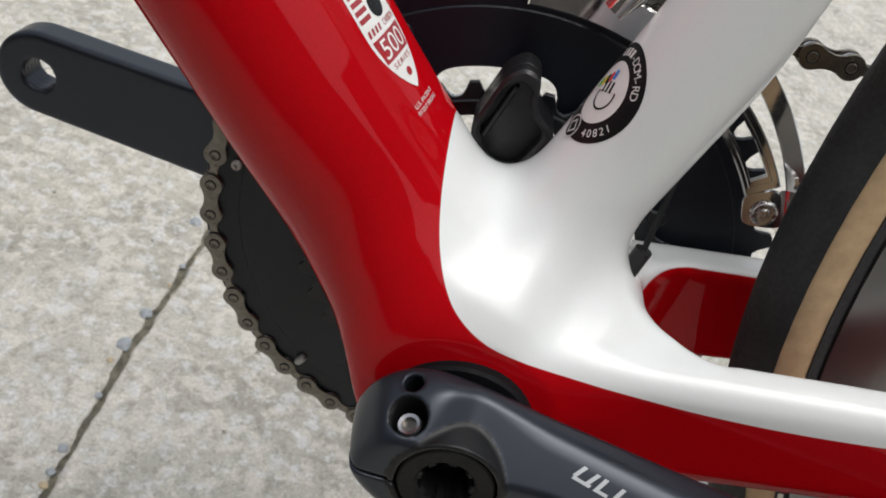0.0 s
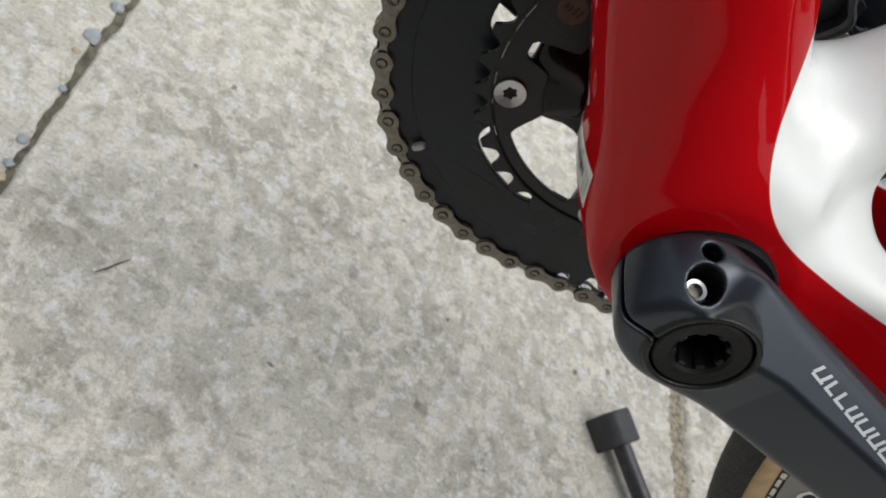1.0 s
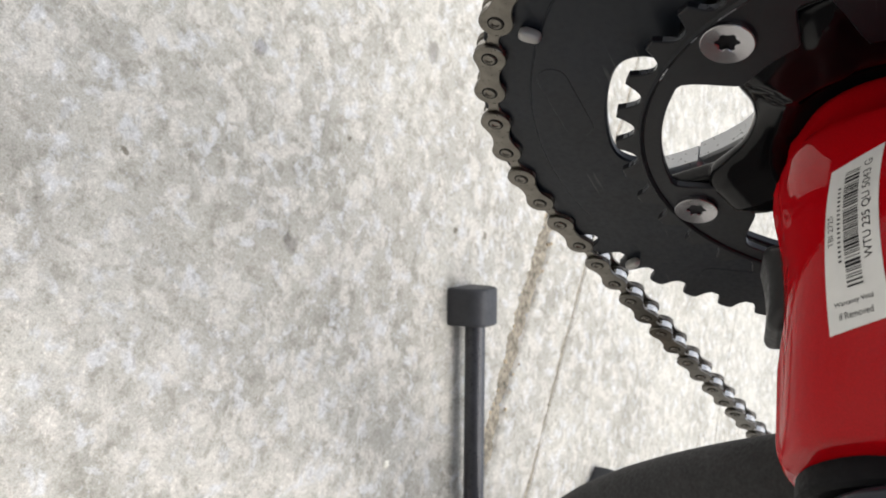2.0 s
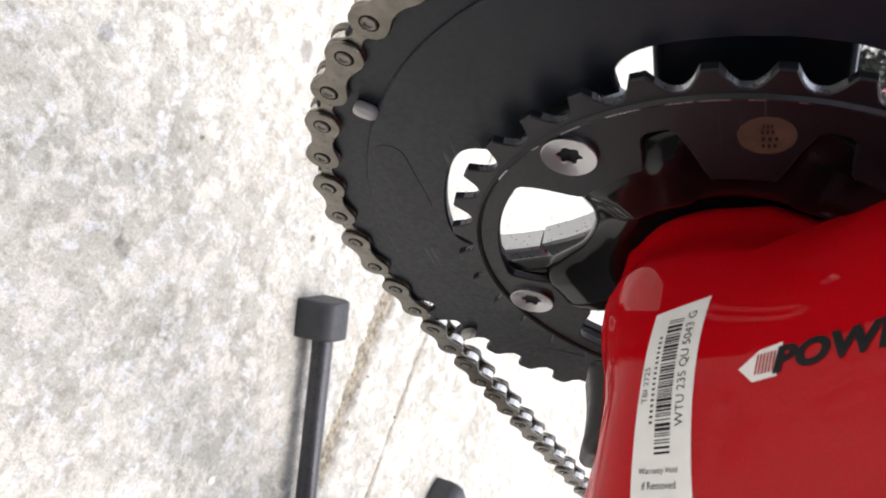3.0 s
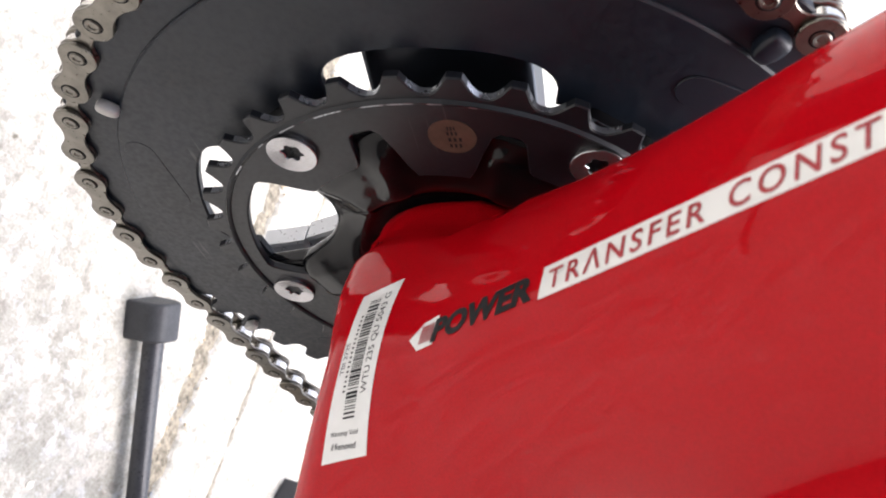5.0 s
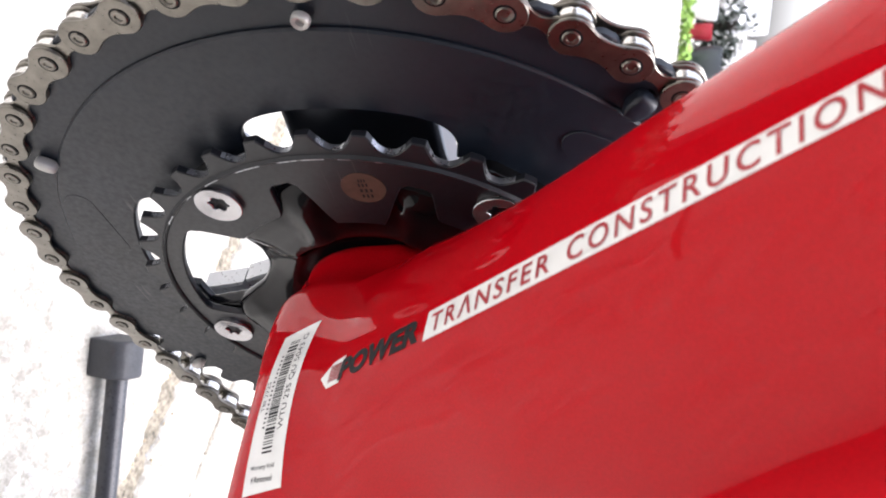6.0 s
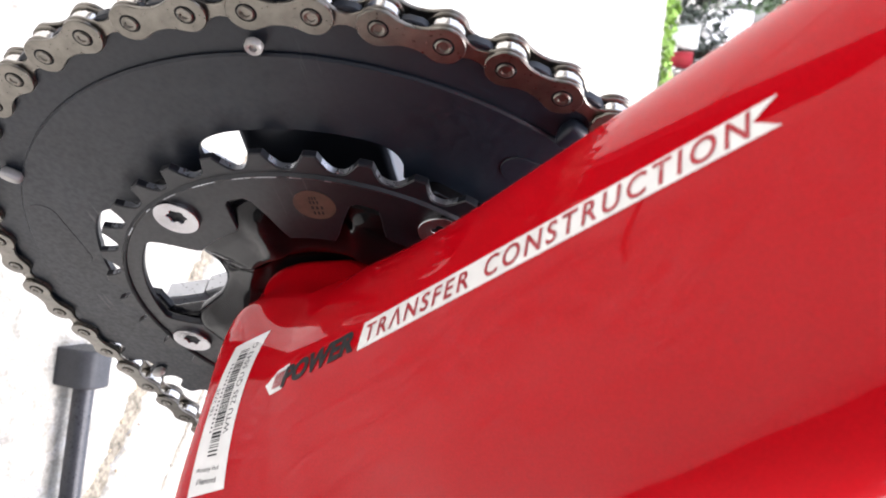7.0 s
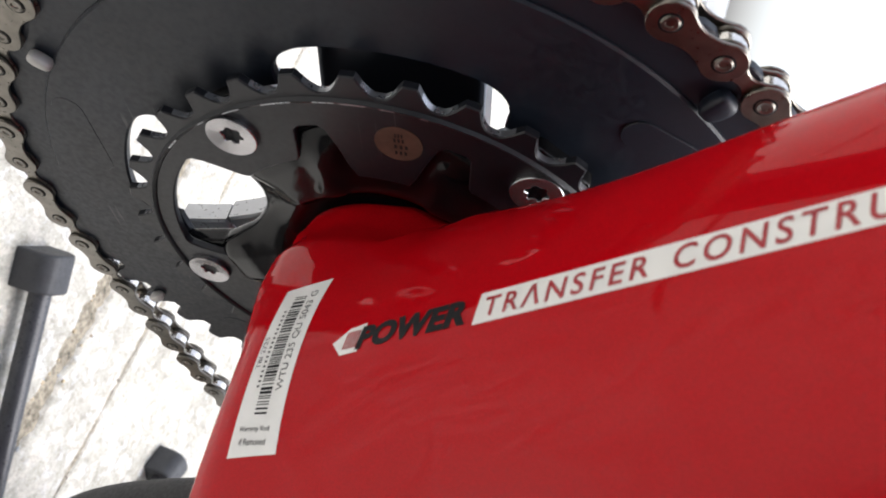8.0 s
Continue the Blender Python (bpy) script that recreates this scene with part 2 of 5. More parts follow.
M = dict(
    paint=paint_mat(),
    concrete=concrete_mat(),
    crank=surface_mat("satin_grey_alloy", (0.024, 0.029, 0.039), rough=0.29, metal=0.5, specular=0.6, spread=0.10, scale=25, fine=2200, rough_spread=0.015),
    ring=scratched(surface_mat("black_anodised_alloy", (0.0032, 0.0060, 0.0120), rough=0.46, metal=0.0, specular=0.41, spread=0.25, scale=40, rough_spread=0.08), (0.04, 0.04, 0.043)),
    inner_ring=scratched(surface_mat("dark_anodised_alloy", (0.0048, 0.0058, 0.0088), rough=0.42, metal=0.0, specular=0.41, spread=0.25, scale=40, rough_spread=0.06), (0.035, 0.035, 0.037), turn=0.9),
    # darker copy of the crank grey, holds shade as colour
    crank_shade=surface_mat("shaded_crank_alloy", (0.012, 0.012, 0.0125), rough=0.38, metal=0.2, specular=0.3, spread=0.12, scale=25, rough_spread=0.04),
    cap=surface_mat("matt_black_plastic", (0.006, 0.006, 0.0065), rough=0.5, specular=0.2, spread=0.2, scale=120, bump=0.1),
    shell=surface_mat("satin_silver_alloy", (0.55, 0.56, 0.58), rough=0.36, metal=0.7, spread=0.08, scale=40),
    spider=surface_mat("gloss_black_alloy", (0.0040, 0.0040, 0.0046), rough=0.12, metal=0.0, specular=0.22, rough_spread=0.02, spread=0.3, scale=60),
    worn=surface_mat("worn_glint_alloy", (0.33, 0.34, 0.36), rough=0.32, metal=0.8, spread=0.35, scale=160),
    chain=surface_mat("oiled_chain_steel", (0.165, 0.153, 0.132), rough=0.30, metal=0.95, spread=0.25, scale=220, fine=900, rough_spread=0.03),
    roller=surface_mat("bright_roller_steel", (0.62, 0.60, 0.57), rough=0.2, metal=1.0, spread=0.15, scale=300),
    steel=surface_mat("turned_steel", (0.6, 0.59, 0.58), rough=0.24, metal=1.0, spread=0.12, scale=150),
    bolt=surface_mat("satin_bolt_steel", (0.42, 0.41, 0.42), rough=0.25, metal=0.95, spread=0.05, scale=90, fine=4000, rough_spread=0.01),
    pin=surface_mat("dull_pin_steel", (0.40, 0.39, 0.37), rough=0.5, metal=0.5, spread=0.1, scale=200),
    chrome=surface_mat("chromed_steel", (0.72, 0.70, 0.68), rough=0.08, metal=1.0, spread=0.08, scale=80, rough_spread=0.03),
    plastic=surface_mat("black_plastic", (0.008, 0.008, 0.009), rough=0.42, spread=0.2, scale=120, bump=0.1),
    # near black for the bearing cover and for shade painted into small recesses
    hole=surface_mat("black_cover_and_shade", (0.006, 0.006, 0.007), rough=0.6, spread=0.3, specular=0.1),
    tread=surface_mat("tread_rubber", (0.018, 0.018, 0.019), rough=0.75, spread=0.3, scale=90, bump=0.3),
    tan=surface_mat("tan_sidewall", (0.50, 0.35, 0.20), rough=0.75, spread=0.14, scale=160, bump=0.2),
    rim=surface_mat("brushed_rim_alloy", (0.20, 0.195, 0.19), rough=0.3, metal=0.9, spread=0.08, scale=40, rough_spread=0.02),
    rubber=surface_mat("grey_black_rubber", (0.035, 0.036, 0.040), rough=0.6, spread=0.2, scale=90, bump=0.15),
    tube=surface_mat("dark_powder_coated_tube", (0.035, 0.036, 0.042), rough=0.35, metal=0.1, spread=0.2, scale=120, bump=0.1),
    ink=surface_mat("black_print", (0.005, 0.005, 0.006), rough=0.45, specular=0.2, spread=0.1),
    foil=surface_mat("copper_foil", (0.085, 0.048, 0.035), rough=0.4, specular=0.2, spread=0.2, scale=300),
    vinyl=surface_mat("white_vinyl", (0.74, 0.73, 0.70), rough=0.4, spread=0.04, scale=200, coat=0.5, coat_rough=0.1),
    redink=surface_mat("dark_red_print", (0.33, 0.006, 0.012), rough=0.4, spread=0.1, coat=0.5),
    silver=surface_mat("silver_print", (0.42, 0.43, 0.44), rough=0.4, metal=0.4, spread=0.08),
    grime=surface_mat("joint_grime", (0.115, 0.105, 0.078), rough=0.95, spread=0.6, scale=140, bump=0.6),
    filler=surface_mat("pale_joint_filler", (0.235, 0.205, 0.155), rough=0.95, spread=0.75, scale=260, bump=0.8),
    pebble=surface_mat("blue_grey_pebble", (0.32, 0.34, 0.36), rough=0.8, spread=0.25, scale=120, bump=0.3),
    chip=surface_mat("cream_stone", (0.80, 0.77, 0.66), rough=0.7, spread=0.08, scale=300),
    tanstone=surface_mat("ochre_grit", (0.45, 0.36, 0.24), rough=0.85, spread=0.3, scale=160, bump=0.3),
)


# ---------------------------------------------------------------- mesh helpers
def mesh_of(name, verts, faces, smooth=True):
    me = bpy.data.meshes.new(name)
    me.from_pydata([tuple(v) for v in verts], [], [tuple(f) for f in faces])
    if smooth:
        me.shade_smooth()
    return me


def sharpen(me, degrees=35):
    me.shade_smooth()
    bm = bmesh.new()
    bm.from_mesh(me)
    for e in bm.edges:
        e.smooth = len(e.link_faces) == 2 and e.calc_face_angle(0) < radians(degrees)
    bm.to_mesh(me)
    bm.free()
    return me


def part(name, shape, material, parent=None, label="", at=None, sharp=35):
    """Links a bmesh or mesh as one object under a thing or a part."""
    if isinstance(shape, bmesh.types.BMesh):
        me = bpy.data.meshes.new(name)
        bmesh.ops.recalc_face_normals(shape, faces=shape.faces)
        shape.to_mesh(me)
        shape.free()
        sharpen(me, sharp)
    else:
        me = shape
    if not me.materials:
        for m in material if isinstance(material, (list, tuple)) else [material]:
            me.materials.append(m)
    ob = new(name, me)
    if parent:
        ob.parent = parent
    if at is not None:
        ob.matrix_local = at
    if label:
        tagged(ob, label)
    return ob


def soft_min(a, b, k):
    h = np.maximum(k - np.abs(a - b), 0) / k
    return np.minimum(a, b) - h * h * k / 4


def soft_max(a, b, k):
    return -soft_min(-a, -b, k)


def skin(field, lo, hi, step):
    """The zero surface of a distance field, as vertices and quads (naive surface nets, then drawn onto the field)."""
    axes = [np.arange(a, b + step, step) for a, b in zip(lo, hi)]
    grid = np.meshgrid(*axes, indexing="ij")
    v = field(*grid)
    n = np.array(v.shape)
    ins = v < 0
    count = np.zeros(n - 1, int)
    corner = [(i, j, k) for i in (0, 1) for j in (0, 1) for k in (0, 1)]

    def cut(a, c):
        return a[tuple(slice(o, o + m - 1) for o, m in zip(c, n))]

    for c in corner:
        count += cut(ins, c)
    mixed = (count > 0) & (count < 8)
    cells = np.argwhere(mixed)
    number = np.full(n - 1, -1)
    number[mixed] = np.arange(len(cells))
    total, hits = np.zeros((len(cells), 3)), np.zeros(len(cells))
    for a in corner:
        for axis in range(3):
            if a[axis]:
                continue
            b = list(a)
            b[axis] = 1
            va, vb = cut(v, a)[mixed], cut(v, b)[mixed]
            over = (va < 0) != (vb < 0)
            t = np.where(over, va / np.where(over, va - vb, 1), 0)
            p = np.tile(np.array(a, float), (len(cells), 1))
            p[:, axis] = t
            total[over] += p[over]
            hits += over
    pts = np.array(lo) + step * (cells + total / hits[:, None])
    for _ in range(3):
        e = step * 0.2
        f0 = field(*pts.T)
        g = np.stack([(field(*(pts + e * d).T) - field(*(pts - e * d).T)) / (2 * e) for d in np.eye(3)], -1)
        move = -f0[:, None] * g / np.maximum((g * g).sum(-1), 0.05)[:, None]
        pts = pts + np.clip(move, -0.5 * step, 0.5 * step)
    faces = []
    for axis in range(3):
        u, w = (axis + 1) % 3, (axis + 2) % 3
        one = [slice(1, -1)] * 3
        one[axis] = slice(0, -1)
        two = list(one)
        two[axis] = slice(1, None)
        here = ins[tuple(one)]
        at = np.argwhere(here != ins[tuple(two)])
        flip = here[tuple(at.T)]
        at = at + 1
        at[:, axis] -= 1
        quad = []
        for du, dw in ((1, 1), (0, 1), (0, 0), (1, 0)):
            c = at.copy()
            c[:, u] -= du
            c[:, w] -= dw
            quad.append(number[tuple(c.T)])
        q = np.stack(quad, -1)
        q[~flip] = q[~flip][:, ::-1]
        faces.append(q)
    return pts, np.concatenate(faces)


def rounded_box(x, y, z, hx, hy, hz, r):
    qx, qy, qz = np.abs(x) - hx + r, np.abs(y) - hy + r, np.abs(z) - hz + r
    out = np.sqrt(np.maximum(qx, 0) ** 2 + np.maximum(qy, 0) ** 2 + np.maximum(qz, 0) ** 2)
    return out + np.minimum(np.maximum(qx, np.maximum(qy, qz)), 0) - r


def bar(x, y, z, a, b, ra, rb, flat=(1, 1)):
    """A tapered bar from a to b with an oval section: flat scales its y and its height."""
    a, b = np.array(a, float), np.array(b, float)
    d = b - a
    t = np.clip(((x - a[0]) * d[0] + (y - a[1]) * d[1] + (z - a[2]) * d[2]) / (d @ d), 0, 1)
    px, py, pz = x - a[0] - t * d[0], y - a[1] - t * d[1], z - a[2] - t * d[2]
    r = ra + (rb - ra) * t
    return (np.sqrt((px / flat[1]) ** 2 + (py / flat[0]) ** 2 + (pz / flat[1]) ** 2) - r) * min(flat)


def loops_plate(loops, y0, y1, bevel=0.0):
    """A flat plate in the x-z plane between y0 and y1 with the given outline and holes."""
    bm = bmesh.new()
    for pts in loops:
        vs = [bm.verts.new((px, y0, pz)) for px, pz in pts]
        for a, b in zip(vs, vs[1:] + vs[:1]):
            bm.edges.new((a, b))
    bmesh.ops.triangle_fill(bm, use_beauty=True, use_dissolve=False, edges=bm.edges[:])
    made = bmesh.ops.extrude_face_region(bm, geom=bm.faces[:])
    bmesh.ops.translate(bm, vec=(0, y1 - y0, 0), verts=[g for g in made["geom"] if isinstance(g, bmesh.types.BMVert)])
    if bevel:
        bmesh.ops.recalc_face_normals(bm, faces=bm.faces)
        rim = [e for e in bm.edges if e.calc_face_angle(0) > radians(50) and abs(e.verts[0].co.y - e.verts[1].co.y) < 1e-6]
        bmesh.ops.bevel(bm, geom=rim, offset=bevel, segments=1, affect="EDGES", clamp_overlap=True)
    return bm


def ring_at(phi, r):
    """Place on the chainring's plane: phi in degrees from straight ahead, upwards."""
    return (-r * math.cos(radians(phi)), r * math.sin(radians(phi)))


def lathe(profile, axis="y", steps=48, closed=False):
    """Turns pairs of (radius, place along the axis) round an axis through the origin."""
    bm = bmesh.new()
    rows = []
    for k in range(steps):
        a = 2 * math.pi * k / steps
        c, s = math.cos(a), math.sin(a)
        rows.append([bm.verts.new({"y": (r * c, p, r * s), "z": (r * c, r * s, p), "x": (p, r * c, r * s)}[axis]) for r, p in profile])
    m = len(profile)
    for k in range(steps):
        u, w = rows[k], rows[(k + 1) % steps]
        for i in range(m if closed else m - 1):
            j = (i + 1) % m
            bm.faces.new((u[i], u[j], w[j], w[i]))
    bmesh.ops.remove_doubles(bm, verts=bm.verts, dist=1e-7)
    bmesh.ops.dissolve_degenerate(bm, dist=1e-8, edges=bm.edges)
    return bm


def pipe(points, r, sides=14, cap=True):
    """A round tube along a line of points."""
    bm = bmesh.new()
    pts = [Vector(p) for p in points]
    rows = []
    ref = Vector((0.3, 0.2, 1)).normalized()
    for i, p in enumerate(pts):
        d = (pts[min(i + 1, len(pts) - 1)] - pts[max(i - 1, 0)]).normalized()
        u = d.cross(ref).normalized()
        w = d.cross(u)
        rr = r[i] if isinstance(r, (list, tuple)) else r
        rows.append([bm.verts.new(p + rr * (math.cos(2 * math.pi * k / sides) * u + math.sin(2 * math.pi * k / sides) * w)) for k in range(sides)])
    for a, b in zip(rows, rows[1:]):
        for k in range(sides):
            bm.faces.new((a[k], a[(k + 1) % sides], b[(k + 1) % sides], b[k]))
    if cap:
        bm.faces.new(rows[0][::-1])
        bm.faces.new(rows[-1])
    return bm


# ---------------------------------------------------------------- ground
# each joint: x where y is 0.12, drift of x with y, half width, depth
JOINTS = ((-0.1815, 0.035, 0.0021, 0.0042), (0.3195, -0.09, 0.0078, 0.006), (0.3945, -0.1, 0.0018, 0.003), (0.840, -0.15, 0.0018, 0.003))


def joint_mid(j, y):
    jx, drift = j[:2]
    return jx + drift * (y - 0.12) + 0.004 * noise.noise((7, y * 9, jx)) + 0.0018 * noise.noise((3, y * 60, jx)) + 0.0008 * noise.noise((5, y * 190, jx))


def ground_height(x, y):
    h = 0.0
    for j in JOINTS:
        width, depth = j[2:]
        off = abs(x - joint_mid(j, y))
        w = width * (1 + 0.8 * noise.noise((1, y * 35, j[0] * 3)) + 0.5 * noise.noise((2, y * 130, j[0])))
        k = min(1.0, max(0.0, (w * 1.5 - off) / (w * 0.9))) * min(1.0, max(0.0, (y + 0.02) / 0.05))
        h -= depth * k * k * (3 - 2 * k) * (1 + 0.5 * noise.noise((x * 200, y * 200, 4)))
    return h + 0.0004 * noise.noise((x * 30, y * 30, 0))


def build_ground():
    xs = set(np.round(np.arange(-0.5, 1.3, 0.02), 4))
    for jx, drift, width, depth in JOINTS:
        reach = 0.010 + 1.5 * width + 0.30 * abs(drift)
        xs |= set(np.round(np.arange(jx - reach, jx + reach, 0.0011 if width < 0.005 else 0.0016), 4))
    xs |= {-60.0, -20.0, -6.0, -2.0, -1.0, 2.0, 4.0, 8.0, 20.0, 60.0}
    ys = set(np.round(np.arange(-0.2, 0.62, 0.004), 4)) | {-60.0, -20.0, -6.0, -2.0, -1.0, -0.6, -0.4, 0.8, 1.0, 1.5, 2.5, 4.0, 8.0, 20.0, 60.0}
    xs, ys = sorted(xs), sorted(ys)
    verts = [(x, y, ground_height(x, y) if abs(x) < 1.3 and abs(y) < 1.0 else -0.001) for x in xs for y in ys]
    m = len(ys)
    faces = [(i * m + j, (i + 1) * m + j, (i + 1) * m + j + 1, i * m + j + 1) for i in range(len(xs) - 1) for j in range(m - 1)]
    g = part("ground", mesh_of("ground", verts, faces), M["concrete"])
    return tagged(g, "worn pale grey concrete slabs with cracked joints", "ground", kind="structure")


build_ground()


def build_joint_dirt():
    for joint in JOINTS:
        jx, drift, width, depth = joint
        verts, faces = [], []
        ys = np.arange(0.0, 0.61, 0.004)
        for y in ys:
            mid = joint_mid(joint, y)
            for k in range(7):
                off = (k / 3 - 1) * width * 1.5
                verts.append((mid + off, y, -0.42 * depth * (1 + 0.5 * noise.noise((off * 300, y * 130, 2)))))
        for i in range(len(ys) - 1):
            faces += [(i * 7 + k, (i + 1) * 7 + k, (i + 1) * 7 + k + 1, i * 7 + k + 1) for k in range(6)]
        d = part("joint_dirt", mesh_of("joint_dirt", verts, faces), M["grime" if jx < 0 else "filler"])
        tagged(d, "brown packed dirt filling a slab joint", "dirt", kind="stuff")


build_joint_dirt()

# ---------------------------------------------------------------- bicycle
BIKE = Matrix.Translation((0, 0, 0.2832)) @ pose(0, 0, 0, -7.35)
bike = new("bicycle")
bike.matrix_world = BIKE
tagged(bike, "red and white carbon road bicycle without pedals on a stand", "bicycle")

S2 = math.sqrt(0.5)
ST_C, ST_S = math.cos(radians(73)), math.sin(radians(73))


def ease(t):
    t = np.clip(t, 0, 1)
    return t * t * (3 - 2 * t)


def down_tube(x, y, z):
    s, u = (z - x) * S2, (z + x) * S2
    mid = 0.0028 + 0.018 * (s - 0.08)
    q = np.clip((0.1 - s) / 0.1, 0, 1) ** 2
    r = 0.0282 - 0.012 * (s - 0.07) + 0.0009 * q
    swell = 0.0075 * ease((s - 0.01) / 0.09) * (1 - ease((s - 0.15) / 0.12))
    wide = np.where(y < 0, soft_max(np.minimum(0.033 * q, 0.0150), swell, 0.004), np.minimum(0.026 * q, 0.0065))
    off = y + 0.002
    ry = r * 1.07 + wide
    k = np.sqrt(((u - mid) / r) ** 2 + (off / ry) ** 2)
    return np.maximum((k - 1) * r, -s - 0.005)


def seat_tube(x, y, z):
    s, u = x * ST_C + z * ST_S, -x * ST_S + z * ST_C
    r = 0.0170 + 0.004 * np.clip((0.07 - s) / 0.07, 0, 1) ** 2
    flare = np.clip((0.085 - s) / 0.05, 0, 1) ** 2 * ease((u + 0.012) / 0.020)
    e = 2 + 0.8 * flare
    side = np.abs(y) / (1.05 + 0.75 * flare)
    return np.maximum((np.abs(u + 0.0005) ** e + side ** e) ** (1 / e) - r, 0.01 - s)


def shell(x, y, z):
    return np.maximum(np.sqrt(x * x + z * z) - 0.0255, np.where(y > 0, y - 0.0440, -y - 0.042))


def stays(x, y, z):
    a = np.abs(y)
    t = np.clip((x - 0.01) / 0.4, 0, 1)
    cy, cz = 0.0288 + 0.03 * t * t, np.where(y < 0, 0.0075, 0.0040) + 0.195 * (x - 0.03)
    hy, hz = 0.0135 - 0.003 * t, 0.0205 + 0.0010 * np.clip(x / 0.06, 0, 1) - 0.012 * t
    q = np.sqrt((np.maximum(np.abs(a - cy) - hy + 0.008, 0)) ** 2 + (np.maximum(np.abs(z - cz) - hz + 0.008, 0)) ** 2) - 0.008
    return np.maximum(q, 0.0 - x)


def block(x, y, z):
    return rounded_box(x - 0.022, y, z - 0.008 - 0.1 * (x - 0.02), 0.032, 0.0365, 0.026, 0.0235)


def wheel_well(x, y, z):
    half = np.where(y < 0, 0.0285, 0.0248) + 0.02 * np.clip(x - 0.10, 0, 1)
    nose = (np.sqrt((np.minimum(x - 0.0695, 0) / 0.0200) ** 2 + (y / half) ** 2) - 1) * 0.020
    return np.where(x < 0.0695, nose, np.abs(y) - half)


def frame_field(x, y, z):
    d = soft_min(down_tube(x, y, z), shell(x, y, z), 0.022)
    d = soft_min(d, block(x, y, z), 0.02)
    keel = -(x + z) * S2 * 0.87 - (z - x) * S2 * 0.5 - 0.0258 - 0.15 * np.clip(y, 0, 0.02)
    d = soft_max(d, keel, 0.006)
    r = np.sqrt(x * x + z * z)
    nose = r - 0.0243 - 85 * np.maximum(0.0380 - y, 0) ** 2 - 4 * np.maximum(r - 0.036, 0) - 3 * np.maximum(x, 0)
    d = soft_max(d, nose, 0.008)
    d = soft_min(d, stays(x, y, z), 0.012)
    d = soft_min(d, seat_tube(x, y, z), 0.018 + 0.0075 * ease((x - 0.010) / 0.015))
    d = soft_max(d, -wheel_well(x, y, z), 0.004)
    d = np.where(y < 0, soft_max(d, -y - 0.0480, 0.012), soft_max(d, y - 0.0436, 0.002))
    ends = np.maximum(np.maximum((z - x) * S2 - 0.27, z - 0.215), x - 0.215)
    return np.maximum(d, ends)


def white_side(x, y, z):
    """Over 0.5: white lacquer, under: red. The line drops behind the down tube and runs back along the chainstays."""
    dz = z - 0.0160 - 0.07 * (x - 0.035) - 1.1 * np.maximum(x - 0.035, 0) ** 2
    dx = x + 0.0338
    f = np.where(np.minimum(dx, dz) > 0, (dx * dz - 0.00051) / np.sqrt(dx * dx + dz * dz + 1e-9), -0.012)
    f = np.minimum(f, wheel_well(x, y, z) - 0.0009)
    return np.clip(0.5 + f * 40, 0, 1)


def build_frame():
    pts, quads = skin(frame_field, (-0.20, -0.052, -0.040), (0.22, 0.052, 0.222), 0.0015)
    me = mesh_of("frame", pts, quads)
    me.attributes.new("paint", "FLOAT", "POINT").data.foreach_set("value", white_side(*pts.T).astype(np.float32))
    return part("frame", me, M["paint"], bike, "glossy red and white carbon frame")


frame_part = build_frame()


def build_bottom_cover():
    """A low black cover behind the label, under the bottom bracket."""
    def field(x, y, z):
        lean = z + 0.0263 + 0.26 * (x - 0.004) + 12 * (y - 0.003) ** 2
        return rounded_box(x - 0.0105, y - 0.0065, lean, 0.0075, 0.0115, 0.0035, 0.003)

    pts, quads = skin(field, (0.0, -0.018, -0.042), (0.034, 0.024, -0.014), 0.0012)
    return part("bottom_cover", mesh_of("bottom_cover", pts, quads), M["plastic"], frame_part, "black plastic cable cover")


build_bottom_cover()


def tube_run(name, points, radii, colour, label):
    bm = pipe(points, radii, 40)
    me = bpy.data.meshes.new(name)
    bmesh.ops.recalc_face_normals(bm, faces=bm.faces)
    bm.to_mesh(me)
    bm.free()
    sharpen(me, 50)
    me.attributes.new("paint", "FLOAT", "POINT").data.foreach_set("value", np.full(len(me.vertices), colour, np.float32))
    return part(name, me, M["paint"], frame_part, label)


def dt_mid(s):
    u = 0.0028 + 0.018 * (s - 0.08)
    return (S2 * (u - s), -0.0035, S2 * (u + s))


tube_run("down_tube_end", [dt_mid(s) for s in (0.262, 0.35, 0.5, 0.62)], [0.0258, 0.0250, 0.0240, 0.0240], 0.0, "")
tube_run("seat_tube_end", [(s * ST_C, 0, s * ST_S) for s in (0.22, 0.36, 0.5)], [0.0166, 0.016, 0.016], 1.0, "")
for sy in (-1, 1):
    tube_run("chainstay_end", [(x, sy * (0.0325 + 0.03 * ((x - 0.01) / 0.4) ** 2), 0.006 + 0.195 * (x - 0.03)) for x in (0.208, 0.27, 0.34, 0.41)], [0.0115, 0.011, 0.010, 0.009], 0.0, "")


def joined(*bms):
    out = bmesh.new()
    for b in bms:
        me = bpy.data.meshes.new("tmp")
        bmesh.ops.recalc_face_normals(b, faces=b.faces)
        b.to_mesh(me)
        b.free()
        out.from_mesh(me)
        bpy.data.meshes.remove(me)
    return out


def moved(bm, v):
    bmesh.ops.translate(bm, vec=v, verts=bm.verts)
    return bm


# chainrings
def bars(x0, x1, y0, y1, n, duty=0.62, slant=0.0):
    """Plain bars in place of lettering."""
    bm = bmesh.new()
    w = (x1 - x0) / n
    for k in range(n):
        a = x0 + k * w
        b = a + duty * w
        bm.faces.new([bm.verts.new(p) for p in ((a, y0, 0), (b, y0, 0), (b + slant, y1, 0), (a + slant, y1, 0))])
    return bm


